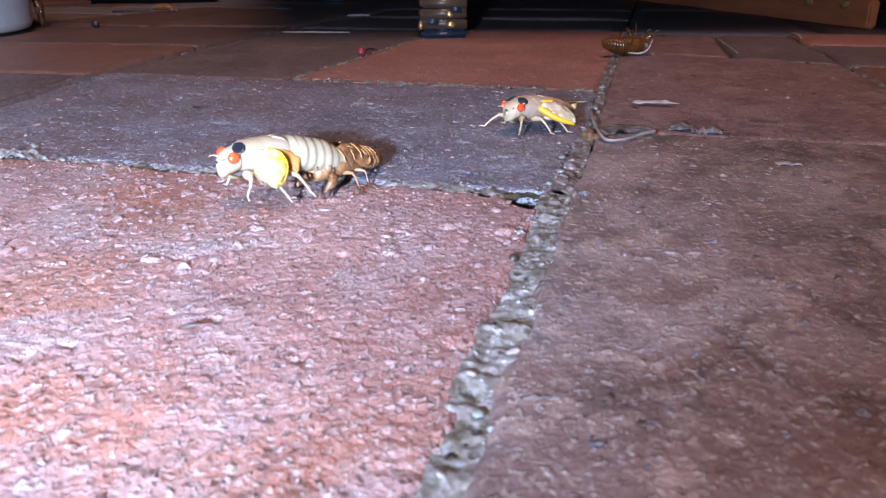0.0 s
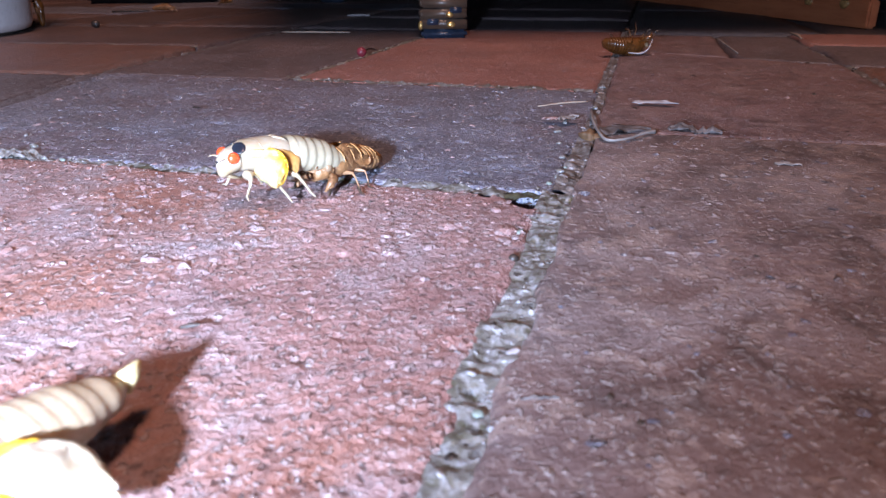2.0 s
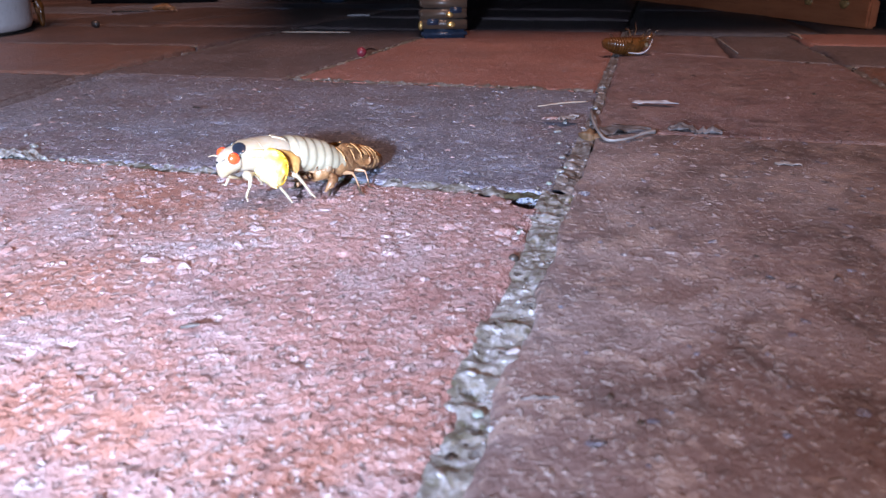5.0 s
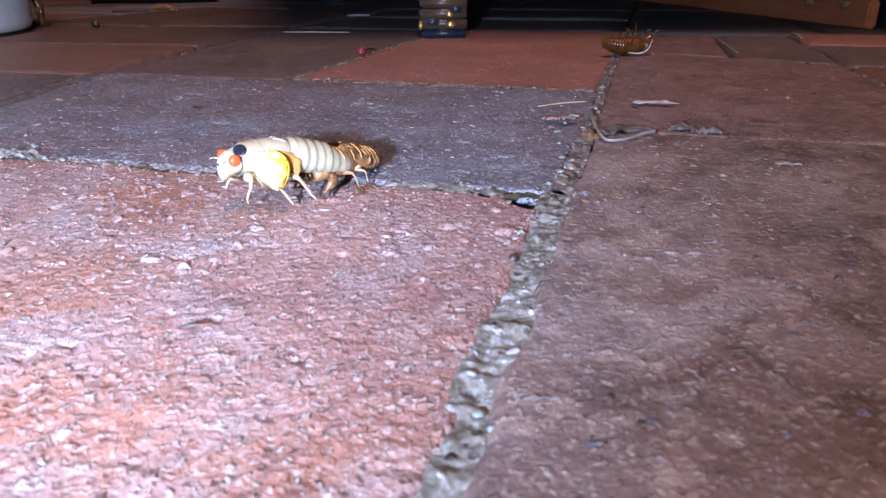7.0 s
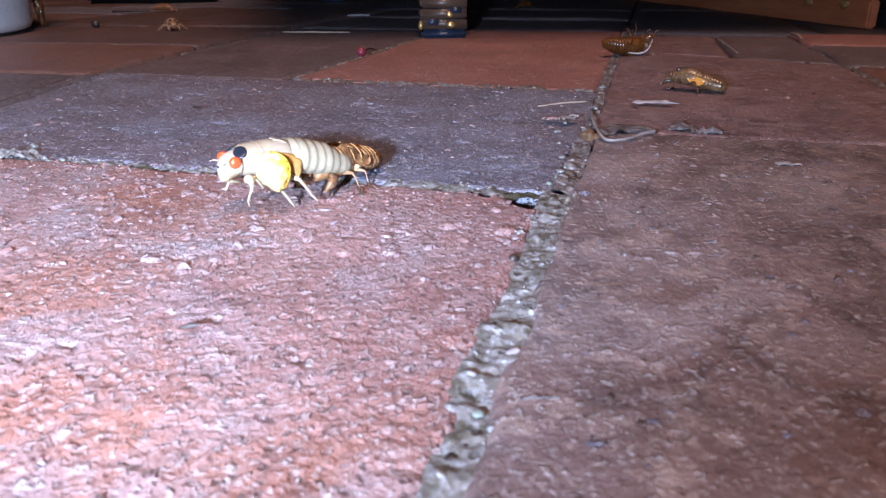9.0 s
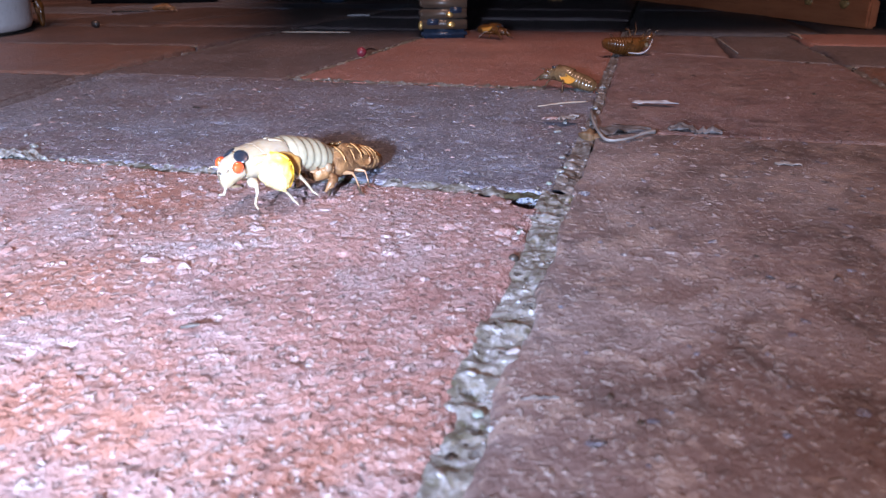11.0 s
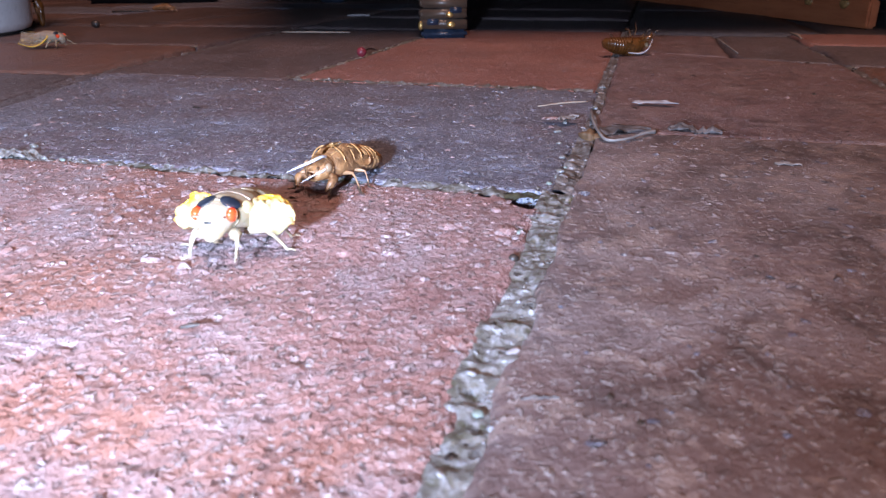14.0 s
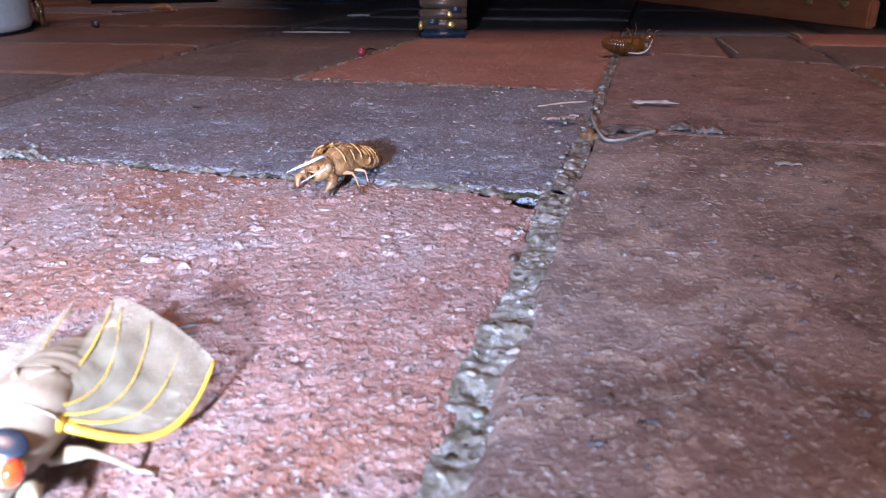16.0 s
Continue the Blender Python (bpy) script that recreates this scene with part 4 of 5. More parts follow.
black, black_legs = adult("cicada", "black adult cicada with red eyes and orange legs", DARK_TONE,
                          full_wings(AMBER_WING, ORANGE_VEIN, "amber wing with orange veins", (-13.5, 4.4, 1.6), (-0.25, -0.30, 0.92), 5.2, 0.6, folded_shape, 0.5, inner=DARK_LEG), WALKING, 12.5)


THREAD_ROOT = (5.8, 0.3, 4.7)
SHELL_REACH = [((2.2, 1.5, 0.2), (3.4, 1.8, 0)), ((0.6, 2.4, 0.5), (1.3, 4.2, 0)), ((-0.8, 1.9, 0.2), (-0.6, 2.9, 0))]
NYMPH_REACH = [((2.6, 1.7, 0.2), (4.4, 2.2, 0)), ((0.4, 2.6, 0.5), (0.9, 4.6, 0)), ((-1.8, 2.6, 0.5), (-3.4, 4.8, 0))]


def nymph(name, label, skin, pad, leg_skin, group, split=False, claw=DARK_LEG, threads=False):
    """A humped cicada nymph, or with split the empty skin of one, torn open along its back. Head to +x."""
    thing = tagged(empty(name), label, "insect" if not split else "insect shell", group)
    bm = bmesh.new()
    loft(bm, body_sections([(5.6, 3.4, 2.4, 1.8, 1.8), (7.2, 3.3, 2.2, 1.4, 1.7), (8.4, 3.1, 1.5, 1.0, 1.5), (9.0, 2.8, 0.5, 0.4, 0.7)], 12), 20)
    head = part("head", bm, skin, thing)
    for k in range(4):
        bm = bmesh.new()
        tube(bm, [(8.7 - k * 0.25, -0.8, 3.2 - 0.4 * k), (8.95 - k * 0.25, 0, 3.25 - 0.4 * k), (8.7 - k * 0.25, 0.8, 3.2 - 0.4 * k)], [0.1, 0.14, 0.1], 6)
        part("face_ridge", bm, leg_skin, head)
    for side in (1, -1):
        bm = bmesh.new()
        ball(bm, (7.0, 2.0 * side, 3.9), (0.85, 0.62, 0.8) if not split else (0.8, 0.5, 0.7), 14)
        part("eye", bm, BROWN_EYE if not split else SHELL_EYE, thing, "bulging eye")
        bm = bmesh.new()
        tube(bm, curve([(8.4, 1.0 * side, 3.8), (9.4, 1.5 * side, 4.2), (10.4, 1.8 * side, 3.7)], 4), [0.2, 0.18, 0.16, 0.14, 0.12, 0.1, 0.09, 0.08, 0.06], 6)
        part("antenna", bm, leg_skin, thing)
    bm = bmesh.new()
    gap = (lambda x, a: -1.5 < x < 5.4 and abs(a - math.pi / 2) < 0.16 + 0.05 * (5.4 - x)) if split else None
    loft(bm, body_sections([(6.0, 3.5, 2.4, 2.0, 2.0), (4.2, 3.7, 2.9, 2.7, 2.2), (2.0, 3.9, 3.15, 3.2, 2.4), (0.0, 3.9, 3.1, 3.1, 2.5), (-2.0, 3.8, 2.9, 2.6, 2.4)], 22), 26, gap)
    thorax = part("thorax", bm, skin, thing)
    for x in (3.9, 1.2, -1.0):
        bm = bmesh.new()
        tube(bm, [(x, 3.25 * math.sin(a), 3.85 + 2.95 * math.cos(a)) for a in np.linspace(-1.35, -0.3 if split else 0, 9)], [0.12] * 9, 6)
        tube(bm, [(x, 3.25 * math.sin(a), 3.85 + 2.95 * math.cos(a)) for a in np.linspace(0.3 if split else 0, 1.35, 9)], [0.12] * 9, 6)
        part("plate_edge", bm, SHELL_RIM if skin == SHELL else skin, thorax)
    for side in (1, -1):
        bm = bmesh.new()
        blade(bm, (2.8, 2.3 * side, 5.9), (-3.4 if split else -4.6, 3.2 * side, 4.6), (-0.25, 0.45 * side, -1.0), 2.3 if split else 3.0, 0.7, 0.15, 14, 8, 3, 0.5)
        part("wing_pad", bm, pad, thing, "wing pad")
    bm = bmesh.new()
    loft(bm, segmented(body_sections([(-1.4, 3.8, 2.9, 2.5, 2.4), (-3.4, 3.7, 3.15, 2.5, 2.4), (-6.5, 3.4, 3.0, 2.2, 2.2), (-9.4, 3.0, 2.1, 1.5, 1.6), (-11.0, 2.7, 0.6, 0.5, 0.6)] if split else
                                     [(-1.4, 3.8, 2.9, 2.5, 2.4), (-3.4, 3.7, 3.2, 2.6, 2.5), (-6.5, 3.6, 3.15, 2.5, 2.4), (-9.0, 3.4, 2.7, 2.1, 2.1), (-10.3, 3.3, 1.9, 1.5, 1.5), (-10.9, 3.2, 0.5, 0.4, 0.4)], 56), -11.0, -1.4, 8, 0.10 if split else 0.05), 22)
    part("abdomen", bm, skin, thing)
    if split:
        for x in np.linspace(-10.0, -2.6, 7):
            w = np.interp(x, [-10, -6.5, -3.4], [1.7, 2.9, 3.1])
            h = np.interp(x, [-10, -6.5, -3.4], [1.15, 2.1, 2.4])
            z = np.interp(x, [-10, -6.5, -3.4], [2.95, 3.4, 3.7])
            bm = bmesh.new()
            tube(bm, [(x, (w + 0.05) * math.sin(a), z + (h + 0.05) * math.cos(a)) for a in np.linspace(-1.5, 1.5, 13)], [0.05 + 0.10 * (1 - abs(a) / 1.5) for a in np.linspace(-1.5, 1.5, 13)], 6)
            part("abdomen_band", bm, SHELL_RIM if skin == SHELL else leg_skin, thing)
    made = legs(thing, leg_skin, SHELL_REACH if threads else NYMPH_REACH, 0.55 if split else 1.0, claw)
    for side in (1, -1):
        bm = bmesh.new()
        tube(bm, curve([(0, 0, 0), (1.5, 1.2 * side, -0.2), (3.0, 1.7 * side, -0.5), (3.9, 1.2 * side, -1.9)], 4), list(np.interp(np.linspace(0, 3, 13), [0, 1, 2, 3], [0.4, 0.75, 0.6, 0.15])), 10)
        ball(bm, (2.9, 1.7 * side, -0.7), (0.6, 0.5, 0.65), 12, 0.8, side)
        part("digging_leg", bm, skin if threads else leg_skin, thing, at=(5.0 * MM, 1.4 * side * MM, 2.3 * MM))
    if not split:
        for side in (1, -1):
            bm = bmesh.new()
            ball(bm, (5.0, 1.3 * side, 5.75), (0.95, 0.75, 0.45), 14, 0.2, side)
            part("shoulder_patch", bm, BLACK_SKIN, thorax, "black shoulder patch")
    if threads:
        for side in (1, -1):
            bm = bmesh.new()
            blade(bm, (5.4, 1.0 * side, 5.3), (-1.2, 1.6 * side, 6.2), (0.1, 0.55 * side, 0.7), 0.9, 0.16, 0.5, 16, 6, 60 + side, 0.15)
            part("split_lip", bm, SHELL_RIM, thorax, "torn curled edge of the split")
        bm = bmesh.new()
        tube(bm, curve([(0, 0.4, 0.6), (2.0, 0.8, 0.8), (4.0, 0.2, 0.1), (7.2, -1.9, -1.2)], 5), list(np.interp(range(16), [0, 6, 15], [0.26, 0.22, 0.05])), 6)
        tube(bm, curve([(0.2, -0.4, 0.5), (1.8, 0.1, 0.6), (3.4, -0.6, 0.0), (5.6, -2.3, -1.1)], 5), list(np.interp(range(16), [0, 6, 15], [0.17, 0.15, 0.04])), 6)
        tube(bm, curve([(0.8, 1.2, -0.8), (2.5, 1.5, -1.2), (4.0, 0.6, -1.9), (5.5, -0.4, -2.8)], 5), list(np.interp(range(16), [0, 6, 15], [0.20, 0.17, 0.04])), 6)
        part("lining_thread", bm, THREAD, thing, "white lining threads", at=Vector(THREAD_ROOT) * MM)
    return thing, made


# ---- shed skins and nymphs ----
shell, _ = nymph("cicada_shell", "split amber cicada skin with white threads clinging to brick", SHELL, SHELL, SHELL_PALE, "shed skins on the paving", split=True, threads=True)
shell.matrix_world = pose(-0.0167, 0.1124, -0.0002, 0, -5, 241) @ Matrix.Diagonal((1.04, 1.2, 1.14, 1))
upturned, _ = nymph("cicada_shell", "brown empty cicada skin lying on its back, legs up", SHELL_DARK, SHELL_DARK, SHELL_DARK, "shed skins on the paving", split=True)
upturned.matrix_world = pose(0.0735, 0.2870, 0.0090, 170, 0, 12) @ Matrix.Diagonal((0.98, 1.3, 1.36, 1))
bm = bmesh.new()
tube(bm, curve([(2.4, 1.0, 1.2), (3.0, 1.2, -0.8), (2.8, 1.0, -1.6), (3.0, 0.8, -2.8)], 4), list(np.interp(range(13), [0, 4, 12], [0.22, 0.16, 0.08])), 7)
part("raised_leg", bm, SHELL_DARK, upturned, "thin legs in the air")
bm = bmesh.new()
tube(bm, curve([(1.6, -0.6, 1.2), (1.2, -0.8, -0.6), (-0.2, -1.0, -0.9)], 4), list(np.interp(range(9), [0, 4, 8], [0.22, 0.16, 0.08])), 7)
part("raised_leg", bm, SHELL_DARK, upturned, "thin legs in the air")
bm = bmesh.new()
tube(bm, curve([(-1.5, 3.3, 6.0), (3.0, 3.9, 6.3), (6.5, 3.6, 5.2), (9.0, 3.0, 2.4)], 5), list(np.interp(range(16), [0, 5, 15], [0.12, 0.26, 0.10])), 7)
part("lining_thread", bm, THREAD, upturned, "white lining thread")
far_shell, _ = nymph("cicada_shell", "amber cicada skin lying far back on the paving", SHELL, SHELL, SHELL_PALE, "shed skins on the paving", split=True)
far_shell.matrix_world = pose(-0.2330, 0.6230, 0.0002, 0, 0, -6)
wall_shell, _ = nymph("cicada_shell", "brown cicada skin clinging upright to the white planter", SHELL_DARK, SHELL_DARK, SHELL_PALE, "shed skins on the paving", split=True)
wall_shell.matrix_world = pose(-0.2580, 0.4660, 0.0110, 0, -82, 205)

crawler, crawler_legs = nymph("cicada_nymph", "brown cicada nymph with orange wing pads crawling over brick", NYMPH, NYMPH_PAD, NYMPH_LEG, "crawling nymphs")
strayer, strayer_legs = nymph("cicada_nymph", "amber brown cicada nymph crawling past the table leg", SHELL_DARK, NYMPH_PAD, SHELL_DARK, "crawling nymphs")
planter_nymph, planter_nymph_legs = nymph("cicada_nymph", "brown cicada nymph crawling beside the white planter", SHELL_DARK, NYMPH_PAD, NYMPH, "crawling nymphs")
wanderer, wanderer_legs = nymph("cicada_nymph", "pale tan cicada nymph far back on the paving", SHELL_PALE, SHELL_PALE, SHELL_PALE, "crawling nymphs")


straggler, straggler_legs = nymph("cicada_nymph", "pale tan cicada nymph crawling before the white planter", SHELL_PALE, SHELL_PALE, SHELL_PALE, "crawling nymphs")


def shrunk(thing, k):
    """Makes a built thing smaller with all its parts."""
    for ob in thing.children_recursive:
        if ob.data:
            ob.data.transform(Matrix.Scale(k, 4))
        ob.location *= k


shrunk(crawler, 0.87)
shrunk(shell, 0.88)


# ---- the wicker table, the plank, the planter ----
def wicker_leg(parent, x, y, turn, high=400.0):
    """A square leg bound with flat bands, on a dark glide."""
    leg = empty("leg", pose(x, y, 0, 0, 0, turn))
    leg.parent = parent
    bm = bmesh.new()
    block(bm, (-9.5, -9.5, 4), (9.5, 9.5, high), 1.0)
    part("core", bm, BLACK_IRON, leg)
    bm = bmesh.new()
    block(bm, (-11.5, -11.5, 0), (11.5, 11.5, 4.2), 1.4)
    part("glide", bm, FOOT_BLUE, leg, "dark blue plastic glide")
    me = None
    for k in range(9):
        z = 4.4 + k * 5.0
        if me is None:
            bm = bmesh.new()
            block(bm, (-11.2, -11.2, 0.1), (11.2, 11.2, 4.75), 0.4)
            for i in range(5):
                tube(bm, [(-11.5 + i * 0.0, -9.0 + i * 4.4, 0.6), (-11.6, -9.0 + i * 4.4, 2.2), (-11.5, -9.0 + i * 4.4, 3.8)], [0.3, 0.5, 0.3], 6)
            b = part("band", bm, WICKER, leg, at=(0, 0, z * MM))
            me = b.data
        else:
            b = new("band", me)
            b.parent, b.location = leg, (0, 0, z * MM)
        b.rotation_euler = (0, radians(1.2 * (-1) ** k), 0)
    bm = bmesh.new()
    block(bm, (-11.2, -11.2, 49.5), (11.2, 11.2, high), 1.0)
    part("binding", bm, WICKER, leg)
    return leg


table = tagged(empty("side_table"), "dark wicker side table with banded legs", "table")
first = wicker_leg(table, 0.0010, 0.3780, 4)
wicker_leg(table, -0.1130, 0.7880, -15)
wicker_leg(table, 0.2560, 0.3900, 4)
wicker_leg(table, 0.3300, 0.8200, 6)
# Added blue blocks imitate the highlights on the front of the leg.
for k in range(2):
    bm = bmesh.new()
    block(bm, (-9.0 + 11.5 * k, -12.6, 6.5 + 5.5 * k), (-3.0 + 11.5 * k, -11.4, 9.5 + 5.5 * k), 0.5)
    part("staple", bm, FOOT_BLUE, first, "blue block imitating a highlight on the leg")
bm = bmesh.new()
ball(bm, (3.0, -12.0, 6.6), (2.1, 1.0, 1.5), 12, 0.2)
part("tack", bm, BRASS, first, "brass tack")
bm = bmesh.new()
ball(bm, (2.4, -12.0, 11.4), (1.8, 0.9, 1.3), 12, 0.2)
part("tack", bm, BRASS, first, "brass tack")
bm = bmesh.new()
ball(bm, (-12.0, -9.5, 6.2), (1.2, 1.4, 2.2), 12, 0.2)
part("tack", bm, BRASS, first, "brass tack")
bm = bmesh.new()
top = [(-0.075, 0.262), (0.52, 0.262), (0.52, 0.75), (-0.19, 0.75)]
lower = [bm.verts.new((x, y, 0.400)) for x, y in top]
upper = [bm.verts.new((x, y, 0.425)) for x, y in top]
bm.faces.new(lower[::-1])
bm.faces.new(upper)
for i in range(4):
    bm.faces.new((lower[i], lower[(i + 1) % 4], upper[(i + 1) % 4], upper[i]))
bmesh.ops.bevel(bm, geom=bm.edges[:], offset=0.004, segments=2, affect="EDGES")
part("tabletop", bm, WICKER, table, smooth=False)

plank = tagged(empty("wooden_plank", pose(0.2330, 0.4000, 0, 0, 0, 4.5)), "weathered brown plank with bolts lying on the paving", "plank")
bm = bmesh.new()
block(bm, (0, 0, 0.0), (6, 420, 15.5), 1.2)
bmesh.ops.subdivide_edges(bm, edges=[e for e in bm.edges if e.calc_length() > 0.2], cuts=40)
for v in bm.verts:
    v.co.z += 0.0004 * noise.noise(v.co * 60) if v.co.z > 0.005 else 0
    v.co.x += 0.0005 * noise.noise(v.co * 45 + Vector((3, 0, 0)))
part("board", bm, WOOD, plank, smooth=False)
for y in (22, 58):
    bm = bmesh.new()
    ball(bm, (-0.6, y, 12.2), (1.6, 4.2, 2.6), 14, 0.25, y)
    part("bolt_head", bm, RUST, plank, "rusty bolt head")

planter = tagged(empty("planter", pose(-0.326, 0.404, 0)), "round white glazed planter standing on the paving", "planter")
bm = bmesh.new()
prof = [(0.0850, 0.0015), (0.0872, 0.0025), (0.0890, 0.006), (0.0915, 0.06), (0.0950, 0.150), (0.0985, 0.152), (0.0985, 0.168), (0.0930, 0.170), (0.0900, 0.150), (0.0850, 0.140)]
rings = [[bm.verts.new((r * math.cos(2 * math.pi * k / 64), r * math.sin(2 * math.pi * k / 64), z)) for k in range(64)] for r, z in prof]
for r, q in zip(rings, rings[1:]):
    for k in range(64):
        bm.faces.new((r[k], r[(k + 1) % 64], q[(k + 1) % 64], q[k]))
bm.faces.new(rings[0][::-1])
part("pot", bm, WHITE_PAINT, planter)
# Dark disc whose colour stands in for the shade line under the pot.
bm = bmesh.new()
bmesh.ops.create_cone(bm, cap_ends=True, segments=48, radius1=0.082, radius2=0.082, depth=0.005, matrix=Matrix.Translation((0, 0, 0.0025)))
part("foot_ring", bm, SOIL, planter, "dark ring imitating the shade line under the pot")
bm = bmesh.new()
bmesh.ops.create_cone(bm, cap_ends=True, segments=48, radius1=0.0845, radius2=0.0845, depth=0.004, matrix=Matrix.Translation((0, 0, 0.1385)))
part("potting_soil", bm, SOIL, planter)

stand = tagged(empty("plant_stand", pose(-0.3050, 0.8050, 0, 0, 0, 8)), "black metal plant stand foot", "stand")
bm = bmesh.new()
block(bm, (-75, 0, 0), (60, 30, 14), 3)
part("foot", bm, BLACK_IRON, stand)
bm = bmesh.new()
block(bm, (-40, 4, 13), (20, 26, 320), 4)
part("post", bm, BLACK_IRON, stand)


# ---- litter on the bricks ----
def twig(name, label, points, radii, material, category="twig"):
    bm = bmesh.new()
    pts = curve(points, 5)
    tube(bm, pts, list(np.interp(np.linspace(0, 1, len(pts)), np.linspace(0, 1, len(radii)), radii)), 7)
    for v in bm.verts:
        v.co += Vector((0, 0, 0.00015)) * noise.noise(v.co * 900)
    return tagged(part(name, bm, material), label, category)


def flake(name, label, centre, long, wide, turn, thick, material, category, ripple=0.4, seed=1, tilt=0.0):
    bm = bmesh.new()
    blade(bm, (-long / 2, 0, 0), (long / 2, 0, tilt), (0, 1, 0), wide, thick, ripple, 14, 8, seed, 0.2)
    ob = tagged(part(name, bm, material), label, category)
    ob.matrix_world = pose(centre[0], centre[1], centre[2], 0, 0, turn)
    return ob


twig("straw_stalk", "short pale dry straw stalk on purple brick", [(23.6, 172.6, 1.2), (29.5, 175.0, 1.5), (37.0, 177.5, 1.4)], [0.16, 0.26, 0.16], STRAW)
twig("dry_twig", "thin pale broken twig lying on brick", [(130.6, 343.9, 1.2), (124.4, 318.7, 1.3), (115.8, 281.2, 1.2)], [0.3, 0.55, 0.3], BARK)
twig("dry_twig", "short pale twig end beside the table", [(177.4, 369.5, 1.0), (173.0, 352.0, 1.2), (169.2, 340.5, 1.0)], [0.4, 0.8, 0.4], STRAW)
twig("dry_stalk", "long pale stalk on the shaded paving", [(-87.5, 401.8, 1.0), (-68.0, 397.0, 1.1), (-49.2, 394.6, 1.0)], [0.3, 0.5, 0.3], STRAW)
twig("dry_stalk", "short pale stalk on the shaded paving", [(-69.0, 542.4, 1.0), (-61.0, 542.0, 1.1), (-52.3, 540.8, 1.0)], [0.6, 0.9, 0.5], CHALK)
twig("dry_stalk", "dark dry stalk beside a far shed skin", [(-276.0, 619.2, 1.2), (-262.0, 621.0, 1.4), (-247.0, 625.0, 1.2)], [0.8, 1.0, 0.6], SEED)
twig("root_strand", "grey curled root strand across the joint", [(36.0, 168.0, 1.0), (33.6, 155.0, 1.6), (32.4, 143.0, 1.4), (33.0, 137.0, 1.0), (37.0, 137.4, 1.2), (41.5, 141.5, 1.3), (44.6, 144.8, 0.9)],
     [0.2, 0.3, 0.36, 0.3, 0.28, 0.34, 0.55], BARK)
flake("dry_leaf", "grey flat dry leaf fragment by the joint", (0.0385, 0.1445, 0.0008), 13, 7, 24, 0.3, DIRT, "leaf", 1.1, 4)
flake("dirt_crumb", "dark dry crumb of dirt on brown brick", (0.0515, 0.1480, 0.0004), 6.5, 3.0, -34, 1.0, DIRT, "dirt", 1.1, 7)
flake("dirt_crumb", "dark dry crumb of dirt on brown brick", (0.0560, 0.1450, 0.0004), 5.5, 2.6, -18, 1.0, DIRT, "dirt", 1.1, 8)
flake("paint_flake", "curled chalky white flake on brown brick", (0.0540, 0.1770, 0.0009), 11.5, 3.0, -10, 0.35, CHALK, "flake", 0.5, 12)
flake("paint_flake", "faint pale flake on brown brick", (0.0608, 0.1190, 0.0005), 4.6, 1.5, -12, 0.2, BARK, "flake", 0.3, 15)
flake("leaf_bit", "torn grey leaf bit on brown brick", (0.0500, 0.0560, 0.0005), 2.4, 0.8, 150, 0.15, BARK, "leaf", 0.5, 18)
flake("leaf_bit", "grey leaf bit curled on purple brick", (0.0290, 0.1560, 0.0014), 5.5, 3.0, 40, 0.3, BARK, "leaf", 0.8, 19)
flake("seed_husk", "small dark seed husk on pink brick", (-0.0246, 0.0600, 0.0009), 1.9, 0.7, 20, 0.3, SEED, "seed", 0.1, 20)
flake("seed_husk", "small dark seed husk on purple brick", (-0.0610, 0.1740, 0.0012), 2.4, 0.9, -20, 0.4, SEED, "seed", 0.1, 22)
flake("leaf_bit", "yellow straw scrap in the chipped corner", (0.0170, 0.1015, -0.0012), 2.6, 0.7, 60, 0.3, STRAW, "leaf", 0.3, 30)
flake("leaf_bit", "pale straw scrap lying on brown brick", (0.0078, 0.0482, 0.0003), 3.2, 0.5, 4, 0.12, DIRT, "leaf", 0.3, 26)

bm = bmesh.new()
ball(bm, (0, 0, 0.4), (2.0, 1.5, 1.3), 12, 0.9, 3)
ball(bm, (1.3, -1.0, 0.2), (1.2, 1.0, 0.8), 10, 0.9, 5)
clod = tagged(part("dirt_clod", bm, CLOD), "small orange-brown clod of dirt in the joint", "dirt")
clod.matrix_world = pose(0.0305, 0.1425, 0.0002, 0, 0, 30)
flake("brick_chip", "thin pink brick chip on purple brick", (0.0255, 0.1575, 0.0009), 6.0, 2.2, -12, 0.5, BRICK_PINK, "stone", 0.4, 33)

berry = tagged(empty("berry", pose(-0.0321, 0.2900, 0, 0, 0, 0)), "small crimson berry with a dry stem", "berry")
bm = bmesh.new()
ball(bm, (0, 0, 1.9), (2.0, 1.9, 1.9), 14, 0.12, 3)
part("fruit", bm, BERRY, berry)
bm = bmesh.new()
tube(bm, curve([(1.2, 1.0, 2.2), (2.4, 8.0, 2.4), (4.0, 20.0, 0.8)], 4), [0.4] * 5 + [0.3] * 4, 6)
part("stem", bm, SEED, berry)
bm = bmesh.new()
ball(bm, (0, 0, 2.3), (2.7, 2.6, 2.3), 14, 0.15, 8)
seed = tagged(part("seed_pod", bm, SEED), "round black seed pod on the paving", "seed")
seed.matrix_world = pose(-0.2143, 0.4545, 0.0001)

